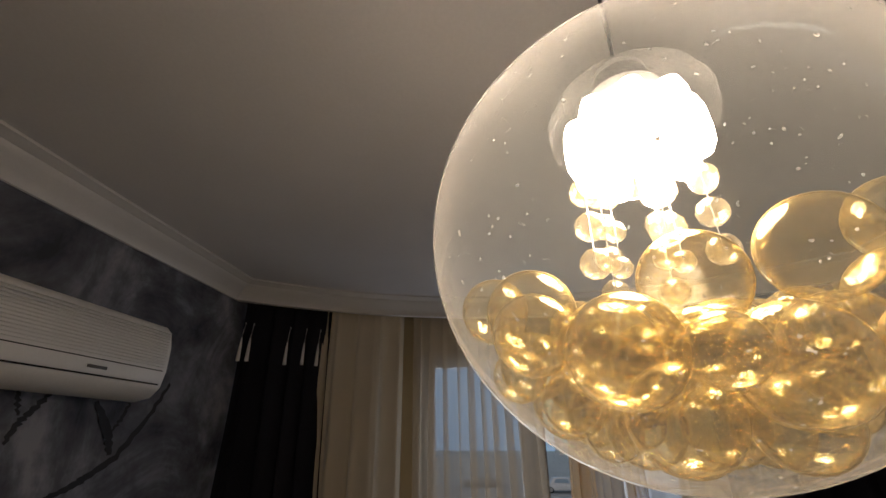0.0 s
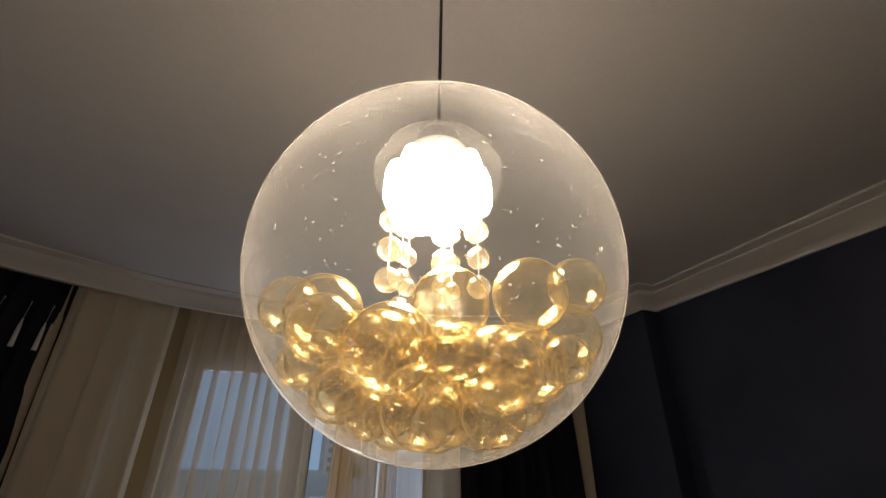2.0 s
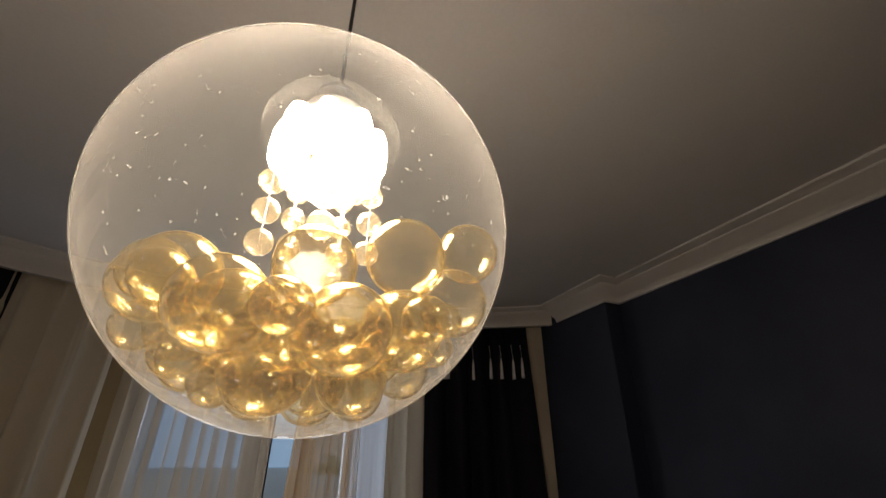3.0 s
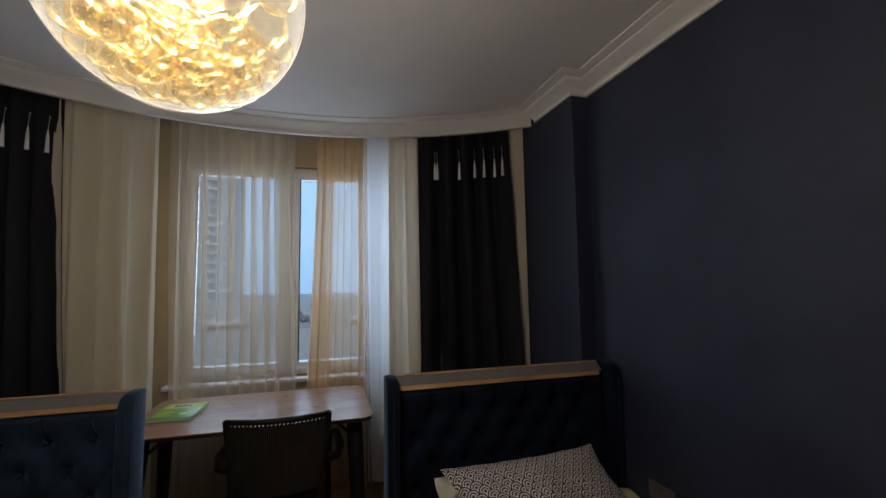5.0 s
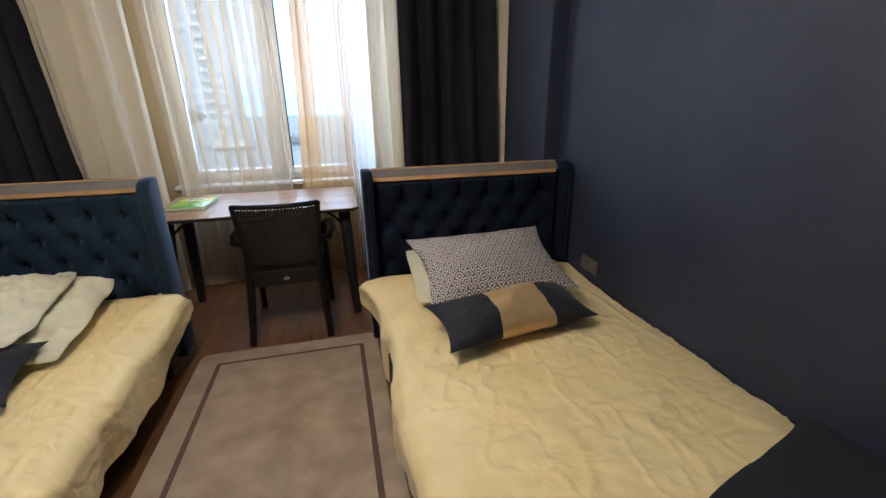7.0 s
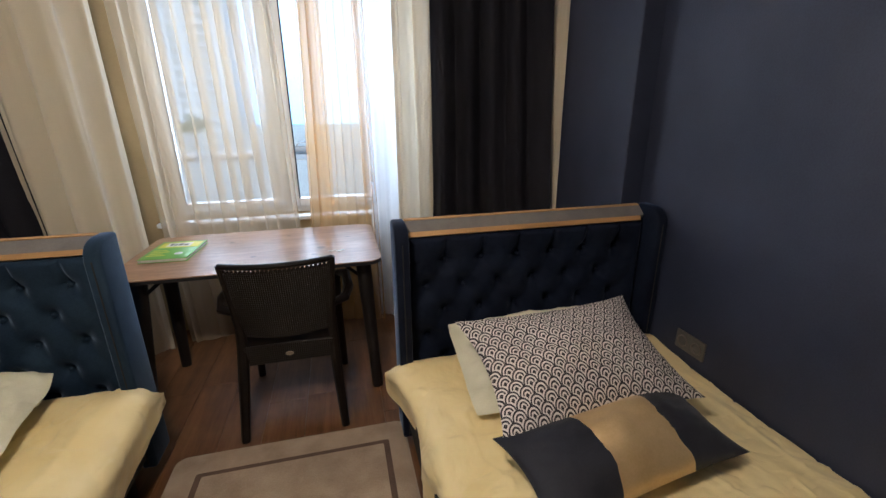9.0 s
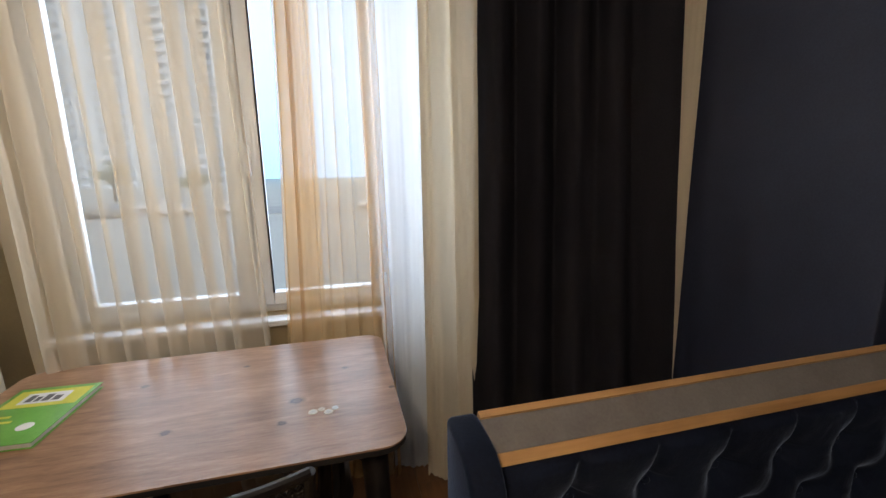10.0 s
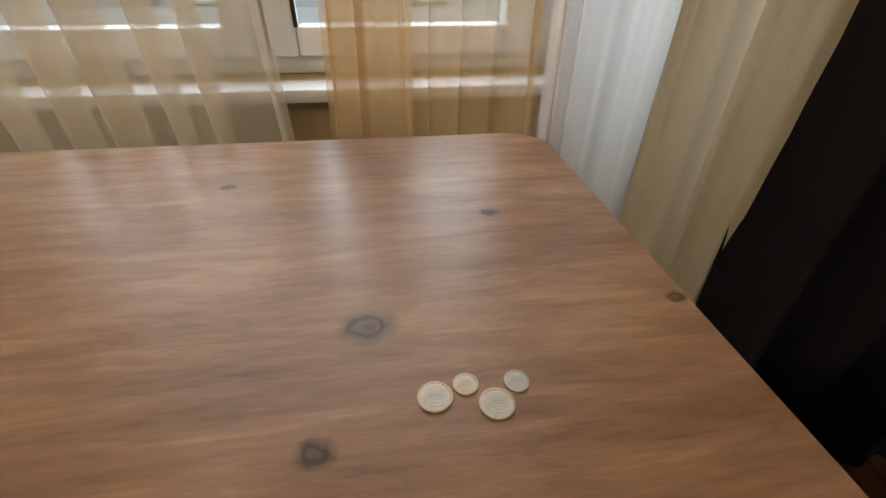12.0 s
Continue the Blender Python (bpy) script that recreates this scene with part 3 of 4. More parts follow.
def bed(name, x0, x1, HB_Y, label, velvet):
    """A bed with a tufted, winged headboard; x0 and x1 are the outer sides of the wings."""
    b = thing(name, label, "bed", group="beds")
    w = 0.055
    # wings with rounded top corners
    for xa in (x0, x1 - w):
        pts = [(HB_Y - 0.15, 0.08), (HB_Y - 0.15, HB_TOP - 0.07), (HB_Y - 0.142, HB_TOP - 0.04), (HB_Y - 0.125, HB_TOP - 0.018), (HB_Y - 0.10, HB_TOP - 0.005), (HB_Y - 0.07, HB_TOP), (HB_Y, HB_TOP), (HB_Y, 0.08)]
        bm = bmesh.new()
        a = [bm.verts.new((xa, y, z)) for y, z in pts]
        c = [bm.verts.new((xa + w, y, z)) for y, z in pts]
        bm.faces.new(a)
        bm.faces.new(c[::-1])
        for i in range(len(pts)):
            bm.faces.new((a[i], a[(i + 1) % len(pts)], c[(i + 1) % len(pts)], c[i]))
        bmesh.ops.recalc_face_normals(bm, faces=bm.faces)
        bmesh.ops.bevel(bm, geom=[e for e in bm.edges if e.calc_face_angle(0) > 0.9], offset=0.012, segments=3, affect="EDGES", profile=0.5)
        wing = part("wing", bm, velvet, b, "padded velvet side wing", angle=50)
        part("seam", tube([(xa + w / 2, HB_Y - 0.151, 0.1), (xa + w / 2, HB_Y - 0.151, HB_TOP - 0.07)], 0.0025, 6), BLACK, wing)
    xi0, xi1 = x0 + w + 0.002, x1 - w - 0.002
    part("back_panel", box(xi0, HB_Y - 0.024, 0.08, xi1, HB_Y, HB_TOP - 0.035, 0.004), velvet, b)
    # top rail: two wooden strips with a grey band sloping between them
    def slab(ya, za, yb, zb, th, short=0.0):
        d = Vector((0, yb - ya, zb - za)).normalized()
        n = Vector((0, -d.z, d.y)) * th
        bm = bmesh.new()
        q = [(ya, za), (yb, zb), (yb - n.y, zb - n.z), (ya - n.y, za - n.z)]
        va = [bm.verts.new((xi0, y, z)) for y, z in q]
        vb = [bm.verts.new((xi1 - short, y, z)) for y, z in q]
        bm.faces.new(va)
        bm.faces.new(vb[::-1])
        for i in range(4):
            bm.faces.new((va[i], va[(i + 1) % 4], vb[(i + 1) % 4], vb[i]))
        return bm
    part("wood_strip", slab(HB_Y - 0.068, HB_TOP - 0.064, HB_Y - 0.059, HB_TOP - 0.046, 0.025, 0.02), TRIM_WOOD, b, "light wood strip")
    part("grey_band", slab(HB_Y - 0.058, HB_TOP - 0.046, HB_Y - 0.017, HB_TOP - 0.009, 0.025), GREY_BAND, b, "grey band")
    part("wood_strip", slab(HB_Y - 0.016, HB_TOP - 0.006, HB_Y - 0.002, HB_TOP - 0.002, 0.025), TRIM_WOOD, b, "light wood strip")
    # tufted cushion
    zlo, zhi = 0.36, HB_TOP - 0.067
    width = xi1 - xi0
    rows = [zhi - 0.115 - 0.115 * r for r in range(5)]
    step = width * 0.148
    buttons = []
    for r, z in enumerate(rows):
        for c in range(7):
            x = xi0 + width / 2 + (c - (2.37 if r % 2 == 0 else 2.87)) * step
            if xi0 + 0.05 < x < xi1 - 0.05:
                buttons.append((x, z))

    def puff(u, v):
        x, z = xi0 + width * u, zlo + (zhi - zlo) * v
        edge = min(1.0, min(u, 1 - u) * width / 0.03, (1 - v) * (zhi - zlo) / 0.025)
        out = 0.052 * math.sqrt(max(0.0, edge * (2 - edge)))
        for bx, bz in buttons:
            d = math.hypot(x - bx, (z - bz))
            if d < 0.11:
                out -= 0.050 * math.exp(-((d / 0.043) ** 1.5))
        # diagonal creases between the buttons
        p, q = (x - buttons[0][0]) / step, (z - rows[0]) / 0.115
        for s in ((p + q / 2), (p - q / 2)):
            k = abs(s - round(s))
            out -= 0.006 * math.exp(-((k / 0.18) ** 1.8)) * edge if z < rows[0] + 0.01 else 0.0
        if z > rows[0]:
            k = min(abs(x - bx) for bx, bz in buttons if bz == rows[0])
            out -= 0.015 * math.exp(-((k / 0.012) ** 2)) * edge
        out += 0.002 * fbm(x * 18, z * 18, 2)
        return (x, HB_Y - 0.026 - out, z)

    part("tufted_panel", grid(210, 116, puff), velvet, b, "deep-buttoned velvet panel", angle=70)
    for bx, bz in buttons:
        s = lathe([(0, 0.006), (0.006, 0.004), (0.009, 0), (0.006, -0.003)], 10)
        for v in s.verts:
            v.co = Vector((bx + v.co.x, HB_Y - 0.036 - v.co.z, bz + v.co.y))
        part("button", s, velvet, b)
    part("base", box(x0 + 0.03, 1.52, 0.12, x1 - 0.03, HB_Y - 0.06, 0.30, 0.015), BLACK, b, "dark fabric bed base")
    part("mattress", box(x0 + 0.035, 1.5, 0.302, x1 - 0.035, HB_Y - 0.10, 0.378, 0.035, 4), PILLOW_WHITE, b, "white mattress under the sheet")
    for lx in (x0 + 0.09, x1 - 0.09):
        for ly in (1.6, HB_Y - 0.2):
            part("leg", tube([(lx, ly, 0.12), (lx, ly, 0.0)], [0.028, 0.02], 12), BLACK, b)
    return b


BX0, BX1 = -1.215, -0.006
LX0, LX1 = WEST + 0.004, -2.212
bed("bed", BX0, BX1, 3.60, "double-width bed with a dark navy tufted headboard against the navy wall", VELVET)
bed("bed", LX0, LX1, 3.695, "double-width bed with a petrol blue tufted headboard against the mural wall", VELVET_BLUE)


def sheet(xw, xo, y0, y1, label, seed, drop, bulge):
    """A crumpled satin sheet: xw at the wall, xo the open side, over which it hangs by drop."""
    sgn = 1 if xo > xw else -1
    span = abs(xo - xw)
    total = span + drop

    def f(u, v):
        y = y0 + (y1 - y0) * v
        s = total * u
        r = 0.055
        flare = 0.03 * fbm(y * 3.2, seed, 0.4, 3)
        if s < span - r:
            x, z, k = s, 0.433, 0.0
        elif s < span - r + r * math.pi / 2:
            a = (s - span + r) / r
            x, z, k = span - r + r * math.sin(a), 0.433 - r + r * math.cos(a), a / (math.pi / 2)
        else:
            h = (s - (span - r + r * math.pi / 2)) * (0.3 + 0.7 * min(1.0, (y1 - y) / 0.4))
            x, z, k = span - 0.022 * h / drop, 0.433 - r - h, 1.0
        w = 0.009 * fbm(s * 2.6 + seed, y * 2.2, 0, 4) + 0.004 * (1 - 2 * abs(fbm(s * 5 + seed * 2, y * 3.4, 1.5, 3)))
        ridge = math.exp(-((fbm(s * 1.7, y * 1.7 + seed, 4, 2) / 0.06) ** 2)) * 0.006
        w += ridge
        w += 0.007 * math.exp(-((fbm(s * 3.1 + 9, y * 2.3 + seed, 7, 3) / 0.035) ** 2)) - 0.006 * math.exp(-((fbm(s * 2.3 + 3, y * 4.1 + seed, 11, 3) / 0.04) ** 2))
        hang = max(0.0, k) * (0.022 * math.sin(y * 13 + 2.0 * fbm(y * 2, seed, 0, 2)) * min(1, (0.433 - z) * 5) + flare)
        head = math.exp(-(((y1 - y) / 0.22) ** 2))
        z += w * (1 - k) - 0.042 * (1 - head) * abs(2 * min(1.0, s / span) - 1) ** 3 + 0.026 * head * min(1.0, s / 0.15) + (0.018 * fbm(y * 4, seed + 5, 0, 2) * max(0, 0.3 - z) * 4 if k >= 1 else 0)
        x += 0.4 * w * k + hang
        outer = max(0.0, min(1.0, (s - span + 0.12) / 0.12))
        x += bulge * math.exp(-(((y - y1 + 0.03) / 0.14) ** 2)) * outer
        y += 0.07 * v ** 6 * max(0.0, min(1.0, (s - span) / 0.04))
        hem = min(1.0, (y1 - y) / 0.05)
        z -= (1 - hem) * 0.012
        return (xw + sgn * x, y, z)

    ob = solo("bed_sheet", grid(170, 190, f), SATIN, label, "sheet", angle=180)
    return ob


sheet(BX1 - 0.006, BX0 + 0.02, 1.46, 3.47, "crumpled cream satin sheet spread on the bed", 2, 0.25, 0.065)
sheet(LX0 + 0.01, LX1 + 0.022, 1.46, 3.56, "crumpled cream satin sheet hanging over the bed's side", 9, 0.21, 0.035)


def throw(y0, y1, seed):
    def f(u, v):
        x = BX1 - 0.004 + (BX0 - 0.03 - BX1) * min(1.0, u / 0.8)
        z = 0.458 + 0.008 * fbm(x * 5, v * 6, seed, 3)
        if u > 0.8:
            z -= (u - 0.8) * 1.3
            x -= 0.02 + 0.01 * math.sin(v * 9)
        y = y0 + (y1 + 0.3 * x - y0) * v + 0.015 * fbm(u * 6, v * 2, seed, 2)
        return (x, y, z - 0.012 * max(0, v - 0.96) * 25)
    bm = grid(60, 40, f)
    return solo("throw_blanket", bm, NAVY_SATIN, "dark navy throw blanket folded over the foot of the bed", "blanket", angle=180)


throw(1.30, 2.04, 4)


def cushion_mesh(w, h, thick, pinch=0.06, x0=-1.0, x1=1.0, seed=0, nu=44, nv=36, crumple=0.003, soft=0.0):
    """A stuffed cushion lying in its own xy plane, with drawn-out corners; x0 and x1 cut a band of it."""
    def side(sgn):
        def f(u, v):
            a, b = x0 + (x1 - x0) * u, -1 + 2 * v
            fx, fy = 1 - pinch * (1 - a * a) * 0 - pinch * (1 - b * b), 1 - pinch * (1 - a * a)
            body = max(0.0, (1 - abs(a) ** 2.2)) ** 0.62 * max(0.0, (1 - abs(b) ** 2.2)) ** 0.62
            z = sgn * thick / 2 * body * (1 + 0.22 * fbm(a * 1.8, b * 1.8, seed, 3)) + crumple * body ** 0.5 * (fbm(a * 4, b * 4, seed + 3, 4) + 1.2 * math.exp(-((fbm(a * 2.2, b * 2.2, seed + 9, 2) / 0.09) ** 2)))
            fx *= math.sqrt(1 - soft * b ** 4)
            fy *= math.sqrt(1 - soft * a ** 4)
            if soft:
                z += crumple * 1.6 * (1 - 2 * abs(fbm(a * 2.6, b * 2.6, seed + 15, 3))) * body ** 0.3
                z += crumple * 1.5 * fbm(a * 1.5, b * 1.5, seed + 21, 2)
            return (a * w / 2 * fx, b * h / 2 * fy, z)
        return f
    bm = grid(nu, nv, side(1))
    grid(nu, nv, side(-1), bm)
    bmesh.ops.remove_doubles(bm, verts=bm.verts, dist=0.0008)
    return bm


def laid(centre, across, up_dir):
    """A pose from a centre, the cushion's x direction and its y direction."""
    x = Vector(across).normalized()
    z = x.cross(Vector(up_dir)).normalized()
    y = z.cross(x)
    m = Matrix((x, y, z)).transposed().to_4x4()
    m.translation = centre
    return m


# scalloped fabric
SC = Mat("scalloped_print", (0.5, 0.5, 0.5), 0.85)
sc = SC.node("ShaderNodeSeparateXYZ", Vector=SC.coords((1 / 0.045, 1 / 0.059, 1)))
px, py = sc.outputs[0], sc.outputs[1]


def ring(row_add):
    row = SC.math("ADD", SC.math("FLOOR", SC.math("MULTIPLY", py, 2.0)), row_add)
    shift = SC.math("MULTIPLY", SC.math("MODULO", SC.math("ADD", row, 400.0), 2.0), 0.5)
    gx = SC.math("SUBTRACT", SC.math("FRACT", SC.math("ADD", SC.math("ADD", px, 400.0), shift)), 0.5)
    gy = SC.math("SUBTRACT", py, SC.math("MULTIPLY", row, 0.5))
    return SC.math("SQRT", SC.math("ADD", SC.math("MULTIPLY", gx, gx), SC.math("MULTIPLY", gy, gy)))


d0, d1 = ring(0.0), ring(-1.0)
inner = SC.math("LESS_THAN", d1, 0.5)
dd = SC.math("ADD", SC.math("MULTIPLY", inner, d1), SC.math("MULTIPLY", SC.math("SUBTRACT", 1.0, inner), d0))
band = SC.math("GREATER_THAN", SC.math("FRACT", SC.math("MULTIPLY", dd, 5.0)), 0.50)
weave = SC.noise(500, 2)
SC.put("Base Color", SC.mix(band, (0.030, 0.026, 0.032), (0.64, 0.59, 0.57)))
SC.bump(weave, 0.3, 0.001)
SCALLOP = SC.m

solo("patterned_pillow", cushion_mesh(0.73, 0.47, 0.17, 0.12, seed=1), SCALLOP, "black and white scallop-patterned pillow leaning on another", "pillow", laid((-0.66, 3.07, 0.635), (1, 0.06, 0.0), (0.0, 0.92, 0.39)), angle=75)
solo("pillow", cushion_mesh(0.70, 0.48, 0.12, 0.04, seed=2, crumple=0.007, soft=0.10), PILLOW_WHITE, "pale cotton pillow under the patterned one", "pillow", laid((-0.67, 3.28, 0.530), (1, -0.03, 0.015), (0, 0.94, 0.25)), angle=75)
lumbar = thing("lumbar_cushion", "long navy cushion with a gold satin middle band", "cushion", laid((-0.666, 2.78, 0.524), (1, 0.145, 0.012), (-0.1, 0.95, 0.22)))
part("cover_end", cushion_mesh(0.70, 0.29, 0.16, 0.10, -1.0, -0.33, 4, 20, 26), NAVY_SATIN, lumbar, angle=75)
part("cover_end", cushion_mesh(0.70, 0.29, 0.16, 0.10, 0.40, 1.0, 4, 20, 26), NAVY_SATIN, lumbar, angle=75)
part("gold_band", cushion_mesh(0.70, 0.29, 0.164, 0.10, -0.332, 0.402, 4, 20, 26), GOLD_SATIN, lumbar, "gold satin band", angle=75)
solo("pillow", cushion_mesh(0.72, 0.62, 0.13, 0.02, seed=6, crumple=0.013, soft=0.13, nu=64, nv=56), PILLOW_WHITE, "crumpled pale pillow on the petrol bed", "pillow", laid((-2.775, 3.25, 0.515), (1, 0.03, 0.02), (-0.02, 0.96, 0.16)), angle=75)
solo("pillow", cushion_mesh(0.72, 0.60, 0.10, 0.02, seed=7, crumple=0.016, soft=0.13, nu=64, nv=56), PILLOW_WHITE, "creased pale pillow leaning on another one", "pillow", laid((-2.88, 3.19, 0.60), (1, 0.06, 0.02), (-0.04, 0.95, 0.12)), angle=75)
solo("navy_cushion", cushion_mesh(0.71, 0.30, 0.16, 0.10, seed=8), NAVY_SATIN, "navy cushion lying on the petrol bed", "cushion", laid((-2.80, 2.85, 0.508), (1, 0.05, -0.03), (-0.02, 0.95, 0.25)), angle=75)


# ---- desk ----
DX0, DX1, DY0, DY1, DZ = -2.46, -1.222, 3.94, 4.69, 0.75
desk = thing("desk", "wood-grained laminate desk on dark splayed metal legs", "desk")


def rounded_plan(x0, y0, x1, y1, r, n=8):
    pts = []
    for cx, cy, a0 in ((x1 - r, y1 - r, 0), (x0 + r, y1 - r, 90), (x0 + r, y0 + r, 180), (x1 - r, y0 + r, 270)):
        for k in range(n + 1):
            a = radians(a0 + 90 * k / n)
            pts.append((cx + r * math.cos(a), cy + r * math.sin(a)))
    return pts


part("desktop", prism(rounded_plan(DX0, DY0, DX1, DY1, 0.07), DZ - 0.005, DZ), DESKTOP, desk, "brown wood-grain top with rounded corners", angle=50)
part("edge_band", prism(rounded_plan(DX0 + 0.002, DY0 + 0.002, DX1 - 0.002, DY1 - 0.002, 0.07), DZ - 0.022, DZ - 0.0052), BLACK, desk, "dark edge band", angle=50)
for lx in (DX0 + 0.085, DX1 - 0.075):
    sx = -0.015 if lx < -1.9 else 0.015
    for ly, sy in ((DY0 + 0.09, -0.05), (DY1 - 0.24, 0.02)):
        leg = part("leg", tube([(lx - sx, ly - sy, DZ - 0.024), (lx + sx, ly + sy, 0.0)], [0.040, 0.027], 14), DARK_METAL, desk)
        part("brace", tube([(lx, ly - sy * 0.6, 0.60), (lx - sx * 10, ly - sy, DZ - 0.026)], 0.009, 10), DARK_METAL, leg)
    part("leg_rail", box(lx - 0.02, DY0 + 0.08, DZ - 0.045, lx + 0.02, DY1 - 0.12, DZ - 0.0225, 0.004), DARK_METAL, desk)

nb = thing("notebook", "green and yellow paperback notebook lying on the desk", "notebook", pose(-2.275, 4.345, DZ, 0, 0, -3))
GREEN = plain("green_printed_card", (0.13, 0.36, 0.05), (0.19, 0.46, 0.08), 0.35, 12, 120, 0.05)
YELLOW = plain("yellow_printed_card", (0.62, 0.60, 0.06), (0.72, 0.68, 0.10), 0.35, 12, 120, 0.05)
PAPER = plain("paper", (0.70, 0.68, 0.62), (0.80, 0.78, 0.74), 0.8, 12, 160, 0.1)
part("pages", box(-0.110, -0.155, 0.002, 0.108, 0.155, 0.016, 0.002), PAPER, nb, "white page block")
part("cover", box(-0.113, -0.158, 0.0162, 0.113, 0.158, 0.018, 0.0006), GREEN, nb, "green card cover")
part("back_cover", box(-0.113, -0.158, 0.0, 0.113, 0.158, 0.0018, 0.0006), GREEN, nb)
part("title_panel", box(-0.098, 0.035, 0.0182, 0.10, 0.138, 0.0186), YELLOW, nb, "yellow title panel", smooth=False)
part("title_box", box(-0.065, 0.055, 0.0188, 0.055, 0.118, 0.0191), PAPER, nb, "white title box", smooth=False)
for k, (bx, bw) in enumerate(((-0.052, 0.018), (-0.028, 0.014), (-0.008, 0.02), (0.02, 0.02))):
    part("title_bar", box(bx, 0.066, 0.0192, bx + bw, 0.106 - 0.012 * (k % 2), 0.0195), SOCKET_GREY, nb, "dark title bar", smooth=False)
for k in range(4):
    part("text_bar", box(-0.095, -0.02 - 0.028 * k, 0.0182, -0.03 + 0.02 * (k % 2), -0.008 - 0.028 * k, 0.0186), YELLOW, nb, "pale line of print", smooth=False)
part("badge", lathe([(0, 0.0188), (0.02, 0.0188), (0.02, 0.0182)], 20, at=(0.045, -0.075, 0)), PAPER, nb, "pale round badge")


def coin(x, y, r, ring_mat, core_mat, label):
    c = thing("coin", label, "coin", pose(x, y, DZ + 0.0002), group="coins on the desk")
    part("rim", lathe([(0, 0), (r, 0), (r, 0.0017), (r - 0.0012, 0.0019), (r - 0.0016, 0.0015), (0, 0.0015)], 40), ring_mat, c, angle=30)
    part("core", lathe([(r * 0.66, 0.0014), (r * 0.66, 0.0017), (0, 0.0017)], 36), core_mat, c)
    n = 5
    relief = bmesh.new()
    for k in range(n):
        w = r * 0.45 * math.sin(math.pi * (k + 0.8) / (n + 0.6))
        box(-w, -r * 0.4 + k * r * 0.17, 0.0016, w, -r * 0.4 + k * r * 0.17 + r * 0.08, 0.00195, bm=relief)
    part("relief", relief, core_mat, c)
    return c


coin(-1.474, 4.153, 0.0131, COIN_BRASS, COIN_SILVER, "two-tone coin lying on the wooden desk")
coin(-1.430, 4.142, 0.0131, COIN_BRASS, COIN_SILVER, "two-tone coin lying on the wooden desk")
coin(-1.450, 4.161, 0.0098, COIN_BRASS, COIN_BRASS, "small worn brass coin on the wooden desk")
coin(-1.411, 4.159, 0.0098, COIN_SILVER, COIN_SILVER, "small worn pale coin on the wooden desk")

# ---- chair ----
RT = Mat("dark_woven_resin", (0.02, 0.014, 0.011), 0.4)
rv = RT.coords((1, 1, 1))
wave_a = RT.node("ShaderNodeTexWave", Vector=rv, Scale=34.0)
wave_a.bands_direction = "X"
wave_b = RT.node("ShaderNodeTexWave", Vector=rv, Scale=30.0)
wave_b.bands_direction = "Z"
hgt = RT.math("MULTIPLY", wave_a.outputs[1], wave_b.outputs[1])
RT.put("Base Color", RT.ramp(RT.noise(40, 3), [(0.3, (0.006, 0.0034, 0.0022)), (0.7, (0.016, 0.009, 0.0055))]))
RT.bump(hgt, 1.0, 0.005)
RATTAN = RT.m
RESIN = plain("dark_brown_resin", (0.006, 0.0042, 0.0034), (0.012, 0.0080, 0.0062), 0.40, 12, 220, 0.15, Specular_IOR_Level=0.35)

chair = thing("armchair", "dark brown woven-look resin armchair pushed up to the desk", "chair", pose(-1.69, 3.705, 0))


def back_at(u, z, thick=0.0):
    """The curved back: u from -1 to 1 across, z up."""
    half = 0.195 + (z - 0.48) * 0.085
    return Vector((u * half, 0.125 - (z - 0.48) * 0.16 - 0.05 * (1 - u * u) + thick, z))


def back_sheet(z0, z1, u0=-1, u1=1, nu=24, nv=8, th=0.012):
    bm = grid(nu, nv, lambda u, v: back_at(u0 + (u1 - u0) * u, z0 + (z1 - z0) * v))
    grid(nu, nv, lambda u, v: back_at(u0 + (u1 - u0) * u, z0 + (z1 - z0) * v, th), bm)
    return bm


part("backrest", back_sheet(0.475, 0.808), RATTAN, chair, "woven-look backrest", angle=60)
lat = bmesh.new()
for k in range(25):
    for s in (-1, 1):
        ua, ub = -0.96 + k * 0.08 - s * 0.04, -0.96 + k * 0.08 + s * 0.04
        tube([back_at(max(-1, min(1, ua)), 0.806, 0.006), back_at(max(-1, min(1, ub)), 0.832, 0.006)], 0.0048, 5, lat)
part("lattice_strip", lat, RESIN, chair, "open lattice strip")
part("top_rail", tube([back_at(u, 0.838, 0.006) for u in np.linspace(-1.03, 1.03, 25)], 0.013, 10), RESIN, chair)
for s in (-1, 1):
    post = [Vector((s * 0.226, -0.005, 0.0)), Vector((s * 0.212, 0.055, 0.22)), Vector((s * 0.202, 0.118, 0.42))] + [back_at(s * 1.03, z, 0.006) for z in (0.52, 0.62, 0.74, 0.842)]
    part("rear_leg", tube(post, [0.019, 0.024, 0.026, 0.021, 0.017, 0.015, 0.013], 10), RESIN, chair)
    part("front_leg", tube([(s * 0.235, 0.54, 0.0), (s * 0.225, 0.52, 0.40), (s * 0.235, 0.512, 0.60)], [0.020, 0.024, 0.019], 10), RESIN, chair)
    part("armrest", tube([back_at(s * 1.0, 0.60, 0.006), (s * 0.272, 0.16, 0.605), (s * 0.292, 0.27, 0.612), (s * 0.282, 0.45, 0.62), (s * 0.235, 0.515, 0.60)], [0.017, 0.023, 0.026, 0.023, 0.017], 10), RESIN, chair)
part("seat", box(-0.215, 0.105, 0.40, 0.215, 0.53, 0.43, 0.012, 3), RATTAN, chair, "woven-look seat")
part("rear_apron", box(-0.20, 0.092, 0.335, 0.20, 0.106, 0.432, 0.004), RATTAN, chair)
part("front_apron", box(-0.22, 0.525, 0.36, 0.22, 0.538, 0.42, 0.004), RESIN, chair)
